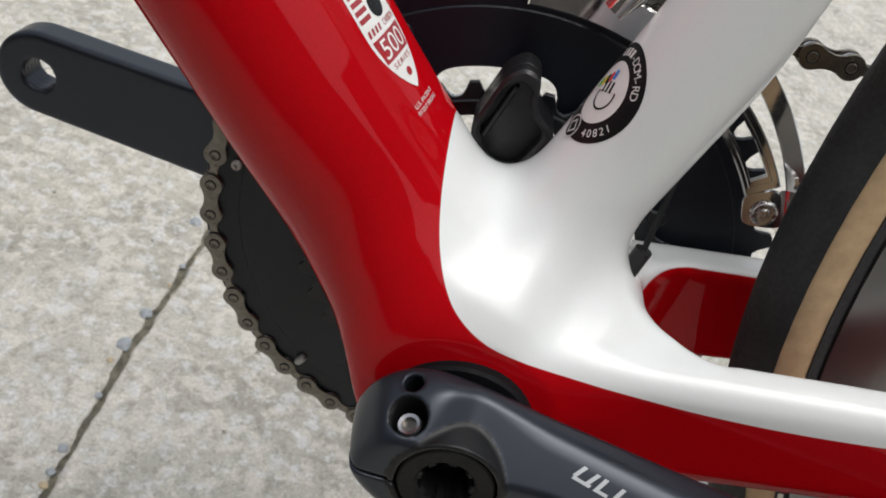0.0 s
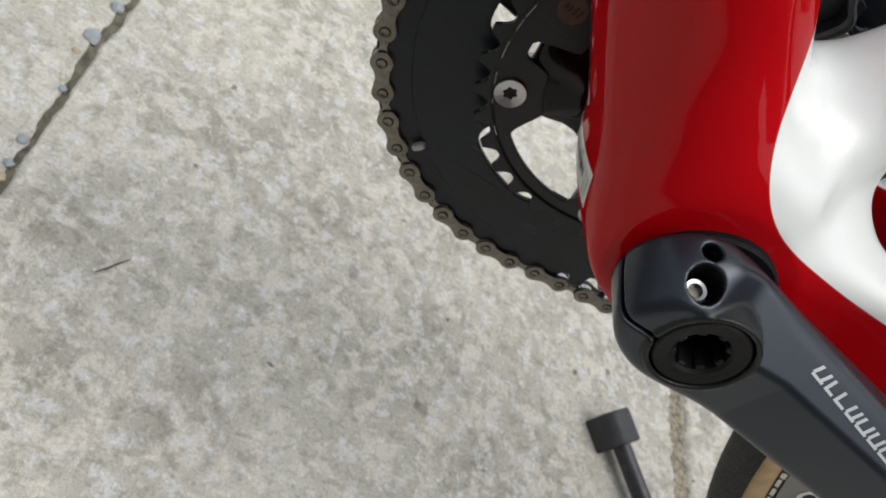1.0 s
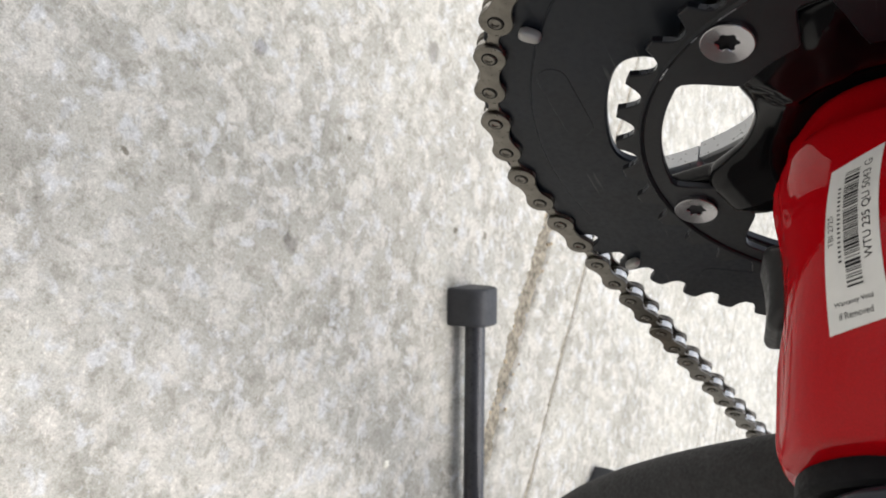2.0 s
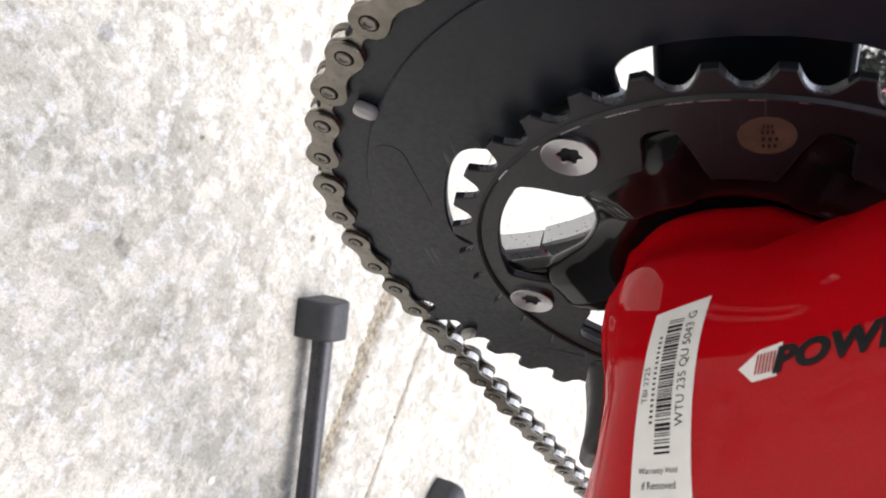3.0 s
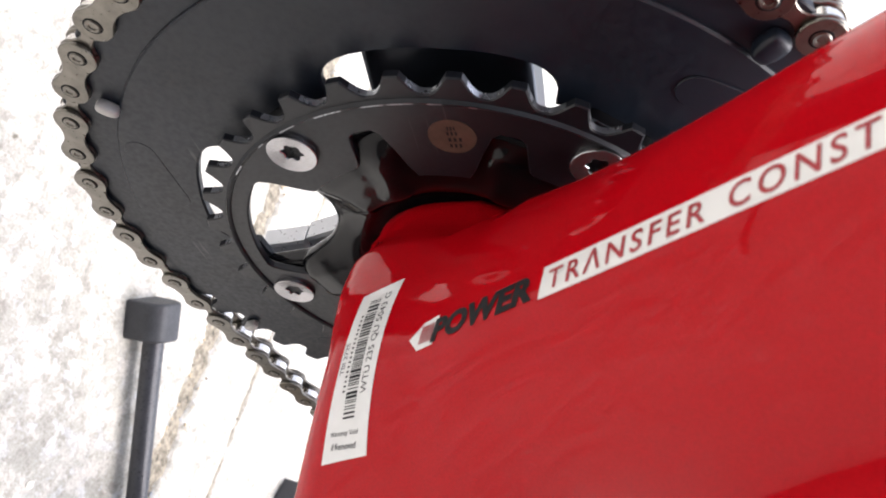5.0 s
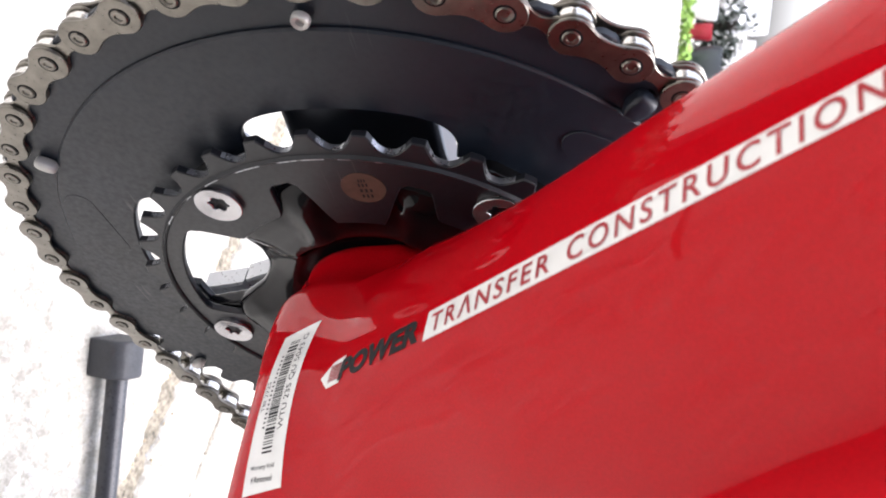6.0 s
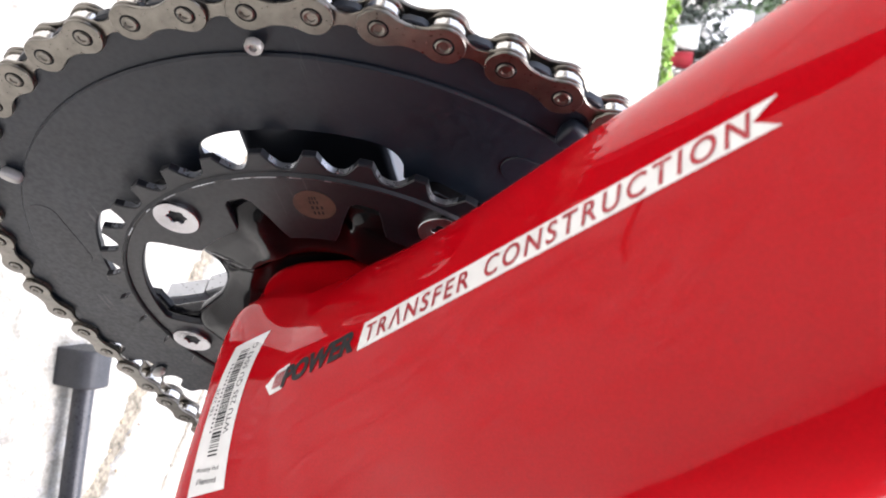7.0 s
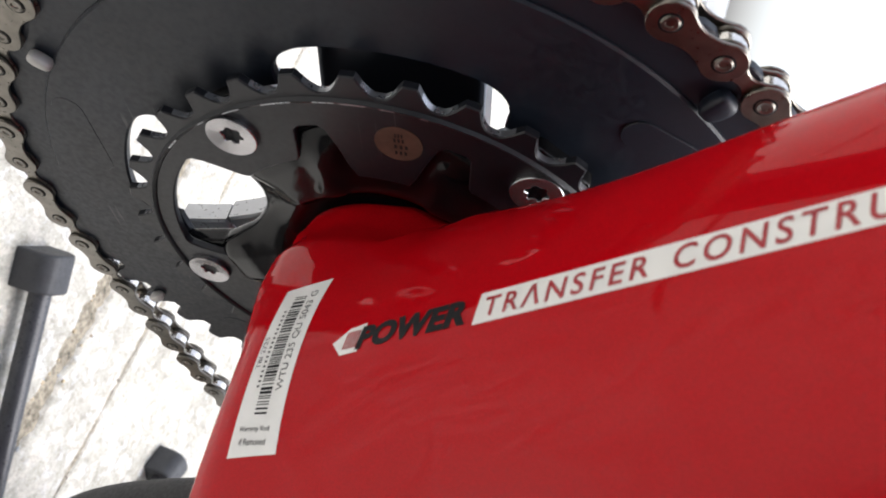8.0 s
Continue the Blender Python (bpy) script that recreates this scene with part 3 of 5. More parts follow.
def toothed(n, tip, root, phase=0.0, per=10, flat=False):
    """Outline of a ring with n rounded teeth; phase: the middle of a gap, in degrees."""
    pts = []
    for k in range(n):
        for j in range(per):
            w = j / per
            c = 0.5 - 0.5 * math.cos(2 * math.pi * w)
            if flat:
                v = min(1.0, max(0.0, (2 * min(w, 1 - w) - 0.10) / 0.64))
                c = v ** 1.9
            else:
                c = min(1.0, max(0.0, (c - 0.12) / 0.66))
                c = c * c * (3 - 2 * c)
            pts.append(ring_at(phase + 360 / n * (k + w), root + (tip - root) * c))
    return pts


ARM = 3.0
BOLTS = [ARM - 37.3, ARM + 37.3, ARM - 109.3, ARM + 109.3]
PIN0 = -54.1
BCR = 0.0548


def build_rings():
    inner = []
    for a in np.arange(-180, 180, 1.0):
        r = 0.0595
        for mid, half, outer in ((ARM + 0.5, 23.5, 0.0688), (ARM - 74.5, 19.5, 0.0705), (ARM + 74.5, 19.5, 0.0705), (ARM + 180, 26, 0.0700)):
            w = abs((a - mid + 180) % 360 - 180) / half
            if w < 1:
                r = max(r, 0.0595 + (outer - 0.0595) * (1 - w ** 7) ** 0.6)
        inner.append(ring_at(a, r))
    big = part("big_chainring", loops_plate([toothed(50, 0.1035, 0.0972, PIN0), [ring_at(a, 0.0888) for a in np.arange(0, 360, 2.4)]], 0.0457, 0.0479, 0.0003), M["ring"], bike, "black anodised fifty-tooth chainring")
    part("ring_body", loops_plate([[ring_at(a, 0.0905) for a in np.arange(0, 360, 2.4)], inner], 0.0447, 0.0474, 0.0005), M["ring"], big)
    small = []
    for a in np.arange(0, 360, 1.5):
        r = 0.0560
        for b in BOLTS:
            turn = (a - b + 180) % 360 - 180
            off = abs(turn)
            tight = abs(b - ARM) > 100 and turn * (b - ARM) < 0
            k = min(1.0, max(0.0, (13 - off) / 8 if tight else (24.5 - off) / 13 if abs(b - ARM) > 100 else (19.5 - off) / 9))
            r = min(r, 0.0560 - 0.0130 * k * k * (3 - 2 * k))
        off = abs((a - ARM + 180) % 360 - 180)
        if off < 38:
            k = min(1.0, max(0.0, (14.5 - off) / 5.5))
            r = min(r, 0.0532 - 0.0160 * k * k * (3 - 2 * k))
        small.append(ring_at(a, r))
    inner_ring = part("small_chainring", loops_plate([toothed(34, 0.0676, 0.0628, 3.0, 24, True), small], 0.0388, 0.0409, 0.0003), M["inner_ring"], bike, "black anodised inner chainring with worn tooth gaps, sky glint coloured in")
    inner_ring.data.materials.append(M["worn"])
    # tooth gaps: worn metal, made paler to carry the sky's reflection
    for f in inner_ring.data.polygons:
        out = Vector((f.center.x, 0, f.center.z))
        if abs(f.normal.y) < 0.3 and 0.0615 < out.length < 0.0652:
            f.material_index = 1
    ridge = lathe([(0.0602, 0.0391), (0.0605, 0.0383), (0.0612, 0.0380), (0.0619, 0.0391)], steps=120)
    part("ridge", ridge, M["inner_ring"], inner_ring)
    for a0, a1 in ((-52, -48), (-39, -37), (-31, -26.5), (-21, -14.5), (-10, -5.5), (-4.5, 0.5), (3, 6), (11, 12.5)):
        band = [ring_at(a, 0.06095) for a in np.linspace(a0, a1, 6)] + [ring_at(a, 0.06065) for a in np.linspace(a1, a0, 6)]
        part("wear_mark", loops_plate([band], 0.03808, 0.0386), M["worn"], inner_ring)
    for (p0, r0), (p1, r1) in (((-64, 0.0848), (-76, 0.0782)), ((43.5, 0.0782), (55.5, 0.0848)), ((-136, 0.0848), (-148, 0.0782)), ((115.5, 0.0782), (127.5, 0.0848))):
        a, b = Vector(ring_at(p0, r0)), Vector(ring_at(p1, r1))
        d = (b - a).normalized()
        n = Vector((-d.y, d.x))
        pts = [a + 0.0040 * (math.cos(t) * n - math.sin(t) * d) for t in np.linspace(0, math.pi, 12)] + [b - 0.0040 * (math.cos(t) * n - math.sin(t) * d) for t in np.linspace(0, math.pi, 12)]
        part("ramp_boss", loops_plate([[tuple(q) for q in pts]], 0.0443 if p0 in (43.5, 115.5) else 0.0446, 0.0449, 0.0003 if p0 in (43.5, 115.5) else 0.00008), M["ring"], big)
    x, z = ring_at(7.2, 0.0508)
    seal = part("foil_sticker", loops_plate([[(0.0051 * math.cos(math.tau * k / 40), 0.0051 * math.sin(math.tau * k / 40)) for k in range(40)]], 0.03868, 0.0389), M["foil"], inner_ring, "round copper-coloured foil sticker", at=Matrix.Translation((x, 0, z)))
    for k, (u, v, w) in enumerate(((-0.0016, 0.0022, 0.0030), (-0.0019, 0.0003, 0.0034), (-0.0012, -0.0016, 0.0026), (-0.0010, -0.0031, 0.0020))):
        bm = bars(u, u + w, v, v + 0.0011, 3, 0.5)
        for q in bm.verts:
            q.co = (q.co.y, 0.03864, -q.co.x)
        part("print_line", bm, M["ink"], seal)
    for b in BOLTS:
        x, z = ring_at(b, BCR)
        star = [((0.0026 if k % 4 in (0, 1) else 0.0020) * math.cos(math.pi * (k + 0.5) / 12), (0.0026 if k % 4 in (0, 1) else 0.0020) * math.sin(math.pi * (k + 0.5) / 12)) for k in range(24)]
        face = loops_plate([[(0.0058 * math.cos(math.tau * k / 48), 0.0058 * math.sin(math.tau * k / 48)) for k in range(48)], star], 0.0376, 0.0404, 0.0004)
        for v in face.verts:
            if v.co.y < 0.0390:
                v.co.y += 0.0006 * max(0.0, 1 - (math.hypot(v.co.x, v.co.z) - 0.0022) / 0.0032)
        bolt = part("chainring_bolt", face, M["bolt"], inner_ring, "steel chainring bolt with a star socket", at=Matrix.Translation((x, 0, z)), sharp=28)
        # flat black disc close under the face, stands for the star's inner shade
        part("socket", lathe([(0.0, 0.0388), (0.0031, 0.0388), (0.0031, 0.0402), (0.0, 0.0402)], steps=24), M["hole"], bolt)
    # shifting pins on the inside of the big ring
    for phi, r, long in ((-54.6, 0.0925, 1), (ARM, 0.0930, 0), (-121.5, 0.0968, 1), (44.0, 0.0945, 2)):
        bm = bmesh.new()
        if long:
            bmesh.ops.create_uvsphere(bm, u_segments=24, v_segments=14, radius=1.0)
            size = (0.0028, 0.0016, 0.0015) if long == 1 else (0.0034, 0.0020, 0.0026)
            for v in bm.verts:
                v.co = Vector([math.copysign(abs(c) ** 0.6, c) * k for c, k in zip(v.co, size)])
                v.co.z *= 1 - 0.2 * max(0.0, v.co.x / 0.0031)
        else:
            bm.free()
            bm = lathe([(0.0, 0.0), (0.0008, 0.0), (0.0009, -0.0007), (0.0016, -0.0009), (0.0019, -0.0004), (0.0019, 0.0006)], steps=24)
        x, z = ring_at(phi, r)
        part("shift_pin", bm, M["ring" if long == 2 else "pin"], big, "black shifting stud" if long == 2 else "steel shifting pin", at=Matrix.Translation((x, 0.0441, z)) @ pose(0, 0, 0, 0, phi, 0))
    return big


build_rings()


def build_right_crank():
    def field(x, y, z):
        c, s = math.cos(radians(ARM)), math.sin(radians(ARM))
        along, up = -x * c + z * s, x * s + z * c
        t = np.clip(along / 0.1725, 0, 1)
        d = np.sqrt((along - np.clip(along, 0, 0.1725)) ** 2 + up ** 2) - (0.0195 - 0.0035 * t)
        yc = 0.0600 + 0.004 * t
        d = soft_max(d, np.abs(y - yc) - 0.0068, 0.0022)
        bore = np.sqrt((along - 0.1725) ** 2 + up ** 2)
        return np.maximum(d, 0.0064 - 0.00035 * np.abs((y / 0.00125) % 2 - 1) - bore)

    pts, quads = skin(field, (-0.196, 0.050, -0.025), (0.024, 0.074, 0.034), 0.0011)
    arm = part("crank_arm", mesh_of("crank_arm", pts, quads), M["crank"], bike, "dark grey hollow crank arm with an empty pedal hole")

    def spider(x, y, z):
        r = np.sqrt(x * x + z * z)
        d = soft_max(r - 0.0335, np.abs(y - 0.0485) - 0.0048, 0.002)
        near = (x * -math.cos(radians(ARM)) + z * math.sin(radians(ARM))) / np.maximum(r, 1e-6)
        web = soft_max(np.maximum(r - 0.0500, 0.0292 - r), np.maximum(np.abs(y - 0.0438) - 0.0026, (0.72 - near) * r), 0.003)
        aside = np.abs(np.abs(x * math.sin(radians(ARM)) + z * math.cos(radians(ARM))) - 0.0085 - 0.12 * near * r)
        rib = soft_max(soft_max(aside - 0.0022, np.maximum(near * r - 0.0440, 0.0300 - r), 0.003), np.maximum(0.0396 - y, y - 0.046), 0.0025)
        web = soft_min(web, rib, 0.003)
        d = soft_min(d, web, 0.004)
        for b in BOLTS:
            ux, uz = ring_at(b, 1.0)
            along, across = x * ux + z * uz, np.abs(x * uz - z * ux)
            wide = across - 0.0098 - 0.42 * np.maximum(0.046 - along, 0)
            slab = soft_max(soft_max(wide * 0.92, along - 0.0475, 0.0045), np.maximum(0.0285 - r, 0.018 - along), 0.003)
            face = (0.0385 if abs(b - ARM) > 100 else 0.0399) + 0.0028 * np.clip((0.040 - along) / 0.016, 0, 1) + 0.16 * np.maximum(across - 0.005, 0)
            slab = soft_max(slab, np.maximum(face - y, y - 0.0455), 0.0028)
            neck = soft_max(soft_max(across - 0.0088, along - 0.0625, 0.003), np.maximum(0.0411 - y, y - 0.0462), 0.001)
            neck = np.maximum(neck, 0.03 - along)
            d = soft_min(d, np.minimum(slab, neck), 0.005)
        return d

    pts, quads = skin(spider, (-0.072, 0.034, -0.072), (0.072, 0.062, 0.072), 0.0009)
    part("spider", mesh_of("spider", pts, quads), M["spider"], arm, "gloss black four-armed spider")
    for b in BOLTS:
        c, w = math.cos(radians(b)), math.sin(radians(b))

        def cover_shape(rows):
            pts = [(r, h) for r, h in rows] + [(r, -h) for r, h in reversed(rows)]
            return [(-r * c + h * w, r * w + h * c) for r, h in pts]
        cover = part("arm_cover", loops_plate([cover_shape([(0.032, 0.0110), (0.0350, 0.0080), (0.0385, 0.0062), (0.045, 0.0046), (0.0532, 0.0034)])], 0.0530, 0.0600, 0.0007), M["shell"], arm, "satin silver-grey outer arm cover")
        part("ring_cover", loops_plate([cover_shape([(0.0537, 0.0034), (0.060, 0.0034), (0.0690, 0.0040)])], 0.0524, 0.0590, 0.0007), M["shell"], cover)
    return arm


build_right_crank()


def build_left_crank():
    c, s = math.cos(radians(ARM)), math.sin(radians(ARM))
    axis = Vector((-0.38, -0.32, 0.87)).normalized()
    ahead = Vector((1, 0, 0))
    main, spare = Vector((-0.0136, -0.0632, 0.0124)), Vector((-0.0150, -0.0560, 0.0180))

    def drill(x, y, z, at, r, depth):
        px, py, pz = x - at.x, y - at.y, z - at.z
        h = px * axis.x + py * axis.y + pz * axis.z
        rr = np.sqrt(np.maximum(px * px + py * py + pz * pz - h * h, 0))
        return np.maximum(rr - r, -depth - h)

    def field(x, y, z):
        along, up = x * c - z * s, x * s + z * c
        t = np.clip(along / 0.1725, 0, 1)
        half = 0.0188 - 0.0027 * np.clip(along / 0.08, 0, 1)
        d = np.sqrt((along - np.clip(along, 0, 0.1725)) ** 2 + (up - 0.0022 + 0.0018 * np.clip(along / 0.08, 0, 1)) ** 2) - half
        hx, hz = (x + 0.0040) / 0.0236, (z - 0.0030) / 0.0188
        d = soft_min(d, (np.sqrt(hx * hx + hz * hz) - 1) * 0.0188, 0.010)
        out = 0.12 * (np.clip(along, 0.025, 0.10) - 0.025)
        lower = -(y + 0.0702 + out) * 0.998 - (up - 0.009) * 0.05
        text = -(y + 0.0670 + 0.1 * (np.clip(along, 0, 0.12) - 0.03)) * 0.725 + (up - 0.0119) * 0.689 - 0.0034 * ease((0.004 - along) / 0.016)
        top = (y + 0.0596 + 0.1 * (along - 0.03)) * 0.09 + (up - 0.0197 + 0.055 * (along - 0.03)) * 0.995
        face = soft_max(soft_max(text, lower, 0.0012), top, 0.0016)
        corner = (x - main.x) * -0.44 + (y - main.y) * -0.42 + (z - main.z - 0.0058) * 0.79
        face = soft_max(face, corner, 0.004)
        front = (x + 0.0240) * -0.80 + (y + 0.062) * -0.42 + (z - 0.0085) * 0.42
        face = soft_max(face, front, 0.003)
        d = soft_max(d, face, 0.004)
        boss = np.maximum(np.sqrt(x * x + z * z) - 0.0150, np.maximum(-y - 0.0702, y + 0.058))
        d = soft_min(d, boss, 0.0010)
        d = soft_max(d, y + 0.0500 + 0.009 * t, 0.003)
        d = soft_max(d, -np.maximum(np.sqrt(x * x + z * z) - 0.0134, y + 0.0600), 0.0006)
        slit = np.maximum(np.abs(z + 0.0022 - 0.2 * (y + 0.062)) - 0.0007, x + 0.010)
        d = soft_max(d, -slit, 0.0008)
        d = soft_max(d, -drill(x, y, z, main, 0.0049, 0.0085), 0.0007)
        d = soft_max(d, -drill(x, y, z, spare, 0.0027, 0.010), 0.0005)
        return np.maximum(d, 0.0062 - np.sqrt((along - 0.1725) ** 2 + up ** 2))

    pts, quads = skin(field, (-0.034, -0.086, -0.036), (0.194, -0.046, 0.030), 0.0007)
    arm = part("crank_arm", mesh_of("crank_arm", pts, quads), [M["crank"], M["crank_shade"]], bike, "satin dark grey clamp-on crank arm with pinch bolts, shade coloured into hub and bolt hole")
    # bolt hole and hub take the darker grey, as painted shade
    for f in arm.data.polygons:
        x, y, z = f.center
        off = f.center - main
        h = off.dot(axis)
        bore = h < 0.004 and (off - h * axis).length < 0.0052
        hub = math.hypot(x, z) < 0.0159 and y < -0.0605
        f.material_index = 1 if bore or hub else 0
    cap = lathe([(0.0, -0.0600), (0.0072, -0.0600), (0.0075, -0.0687), (0.0084, -0.0695), (0.0122, -0.0699), (0.0128, -0.0694), (0.0130, -0.059)], steps=56)
    cover = part("preload_cap", cap, M["cap"], arm, "black plastic preload cap")
    for k in range(8):
        a = math.tau * k / 8
        bm = bmesh.new()
        bmesh.ops.create_cube(bm, size=1)
        bmesh.ops.scale(bm, vec=(0.0026, 0.006, 0.0026), verts=bm.verts)
        bmesh.ops.bevel(bm, geom=bm.edges[:], offset=0.0004, segments=1, affect="EDGES")
        part("cap_tooth", bm, M["cap"], cover, at=Matrix.Translation((0.0076 * math.cos(a), -0.0657, 0.0076 * math.sin(a))) @ pose(0, 0, 0, 0, -math.degrees(a), 0))
    turn = axis.to_track_quat("Z", "Y").to_matrix().to_4x4()
    head = lathe([(0.0, -0.0020), (0.0019, -0.0020), (0.0020, 0.0008), (0.0029, 0.0010), (0.0034, 0.0004), (0.0034, -0.006)], "z", 36)
    bolt = part("pinch_bolt", head, M["bolt"], arm, "bright hexagon-socket pinch bolt", at=Matrix.Translation(main - axis * 0.0024 + Vector((-0.0006, 0, -0.0002))) @ turn)
    hexa = bmesh.new()
    bmesh.ops.create_cone(hexa, cap_ends=True, segments=6, radius1=0.0020, radius2=0.0021, depth=0.0006)
    part("socket", hexa, M["chain"], bolt, at=Matrix.Translation((0, 0, -0.0010)))
    thread = lathe([(0.00265 - (0.0005 if k % 2 else 0), -0.009 + 0.0006 * k) for k in range(14)], "z", 24)
    part("thread", thread, M["spider"], arm, at=Matrix.Translation(spare) @ turn)
    return arm


left_crank = build_left_crank()
part("bearing_cover", lathe([(0.0125, -0.0440), (0.0222, -0.0440), (0.0224, -0.0484), (0.0216, -0.0494), (0.0125, -0.0496)], steps=56, closed=True), M["hole"], bike, "black bearing cover")


# chain
def plate_outline(r, waist, n=15):
    """A chain plate's figure of eight round two pins."""
    P = 0.0127
    x0, z0 = r * math.cos(radians(58)), r * math.sin(radians(58))
    side = []
    for k in range(1, 6):
        w = k / 6
        side.append((x0 + (P - 2 * x0) * w, waist + (z0 - waist) * (2 * w - 1) ** 2))
    pts = [(r * math.cos(a), r * math.sin(a)) for a in np.linspace(radians(58), radians(302), n)]
    pts += [(x, -z) for x, z in side]
    pts += [(P + r * math.cos(a), r * math.sin(a)) for a in np.linspace(radians(-122), radians(122), n)]
    return pts + side[::-1]


def link_mesh(outer):
    y, th = (0.00215, 0.0009) if outer else (0.00125, 0.0008)
    shape = plate_outline(0.0043, 0.0026 if outer else 0.0014)
    bms = [loops_plate([shape], y, y + th, 0.00022), loops_plate([shape], -y - th, -y, 0.00022)]
    pins, rings = [], []
    for x in (0, 0.0127):
        if outer:
            pins.append(moved(lathe([(0.0007, -0.0028), (0.0009, -0.0033), (0.0014, -0.0034), (0.0017, -0.0032), (0.0017, 0.0032), (0.0014, 0.0034), (0.0, 0.0034)], steps=18), (x, 0, 0)))
            # dark disc and ring colour in the shade of dimple and groove
            rings.append(moved(lathe([(0.0, -0.0029), (0.0008, -0.0029)], steps=18), (x, 0, 0)))
            rings.append(moved(lathe([(0.0016, -0.00308), (0.0021, -0.00308), (0.0022, -0.0030)], steps=18), (x, 0, 0)))
        else:
            pins.append(moved(lathe([(0.0, -0.00115), (0.0038, -0.00115), (0.0039, 0), (0.0038, 0.00115), (0.0, 0.00115)], steps=18), (x, 0, 0)))
    plates = joined(*bms)
    cut = len(plates.faces)
    body = joined(plates, *pins)
    seam = len(body.faces)
    whole = joined(body, *rings)
    me = bpy.data.meshes.new("outer_link" if outer else "inner_link")
    whole.faces.ensure_lookup_table()
    for i, f in enumerate(whole.faces):
        f.material_index = 2 if i >= seam else int(i >= cut and not outer)
    whole.to_mesh(me)
    whole.free()
    sharpen(me, 40)
    for key in ("chain", "roller", "hole"):
        me.materials.append(M[key])
    return me


def build_chain():
    r = 0.0127 / 2 / math.sin(math.pi / 50)
    on = {i: ring_at(PIN0 + 7.2 * i, r) for i in range(-6, 21)}
    x, z = on[-6]
    for k in range(1, 27):
        a = radians(8.3)
        on[-6 - k] = (x + 0.0127 * k * math.cos(a), z + 0.0127 * k * math.sin(a))
    x, z = on[20]
    for k in range(1, 33):
        a = radians(1.4)
        on[20 + k] = (x + 0.0127 * k * math.cos(a), z + 0.0127 * k * math.sin(a))
    outer, inner = link_mesh(True), link_mesh(False)
    chain = None
    for i in range(min(on), max(on)):
        (x0, z0), (x1, z1) = on[i], on[i + 1]
        at = Matrix.Translation((x0, 0.0472, z0)) @ pose(0, 0, 0, 0, -math.degrees(math.atan2(z1 - z0, x1 - x0)), 0)
        is_outer = i % 2 == 0
        if chain is None:
            chain = part("chain", inner if not is_outer else outer, None, bike, "greasy grey-brown steel roller chain", at=at)
            back = at.inverted()
            continue
        part("outer_link" if is_outer else "inner_link", outer if is_outer else inner, None, chain, at=back @ at)
    return chain


build_chain()


def rounded_loop(points, r, n=5):
    """A closed outline with its corners rounded."""
    out = []
    m = len(points)
    for i in range(m):
        p, a, c = (Vector(points[k % m]) for k in (i, i - 1, i + 1))
        da, dc = (a - p), (c - p)
        k = min(r, 0.45 * da.length, 0.45 * dc.length)
        s, e = p + da.normalized() * k, p + dc.normalized() * k
        for j in range(n + 1):
            w = j / n
            q = s * (1 - w) ** 2 + p * 2 * w * (1 - w) + e * w * w
            out.append((q.x, q.y))
    return out


# front derailleur
def arc_band(r0, r1, a0, a1, n=26):
    pts = [(r1 * math.cos(radians(a)), r1 * math.sin(radians(a))) for a in np.linspace(a0, a1, n)]
    pts += [(r0 * math.cos(radians(a)), r0 * math.sin(radians(a))) for a in np.linspace(a1, a0, n)]
    return pts


def build_derailleur():
    hole = arc_band(0.0968, 0.1018, 39, 55, 10)
    body = part("front_derailleur", loops_plate([arc_band(0.0938, 0.1055, 35.5, 98), hole], 0.0383, 0.0400, 0.0006), M["chrome"], bike, "chromed front derailleur cage")
    part("slot_frame", loops_plate([arc_band(0.0955, 0.1032, 37.5, 57, 12), arc_band(0.0968, 0.1018, 39, 55, 12)], 0.0374, 0.0384, 0.0003), M["chrome"], body)
    part("outer_plate", loops_plate([arc_band(0.1098, 0.1165, 27, 102)], 0.0555, 0.0567, 0.0004), M["chrome"], body)
    lug = rounded_loop([(0.0755, 0.0552), (0.0862, 0.0602), (0.0965, 0.0530), (0.0925, 0.0465), (0.0800, 0.0440)], 0.004)
    part("lug", loops_plate([lug], 0.0388, 0.0402, 0.0005), M["chrome"], body)
    tail = bmesh.new()
    rows = []
    for k in range(9):
        w = k / 8
        y = 0.0385 + 0.0180 * w
        out = 0.006 * math.sin(math.pi * w)
        top, low = Vector((0.0862 + 0.0108 * w + out, y, 0.0602 - 0.0049 * w)), Vector((0.0935 + 0.0149 * w + out, y, 0.0480 + 0.0028 * w))
        rows.append([tail.verts.new(p) for p in (top, low, low + Vector((0.0012, 0, -0.0004)), top + Vector((0.0012, 0, 0.0006)))])
    for u, v in zip(rows, rows[1:]):
        for i in range(4):
            tail.faces.new((u[i], u[(i + 1) % 4], v[(i + 1) % 4], v[i]))
    tail.faces.new(rows[0])
    tail.faces.new(rows[-1])
    part("tail_bridge", tail, M["chrome"], body)
    bolt = moved(lathe([(0.0, 0.0373), (0.0016, 0.0373), (0.0020, 0.0380), (0.0034, 0.0380), (0.0042, 0.0376), (0.0046, 0.0382), (0.0046, 0.0395)], steps=28), (0.0850, 0, 0.0508))
    part("screw", bolt, M["steel"], body)
    part("linkage", pipe([(0.030, 0.020, 0.150), (0.027, 0.034, 0.130), (0.019, 0.041, 0.112), (0.012, 0.041, 0.099)], [0.008, 0.0075, 0.006, 0.0045], 20), M["chrome"], body, "silver linkage arm")
    part("clamp_base", pipe([(0.048, 0.0, 0.150), (0.034, 0.024, 0.150)], 0.009), M["plastic"], body)
    return body


build_derailleur()


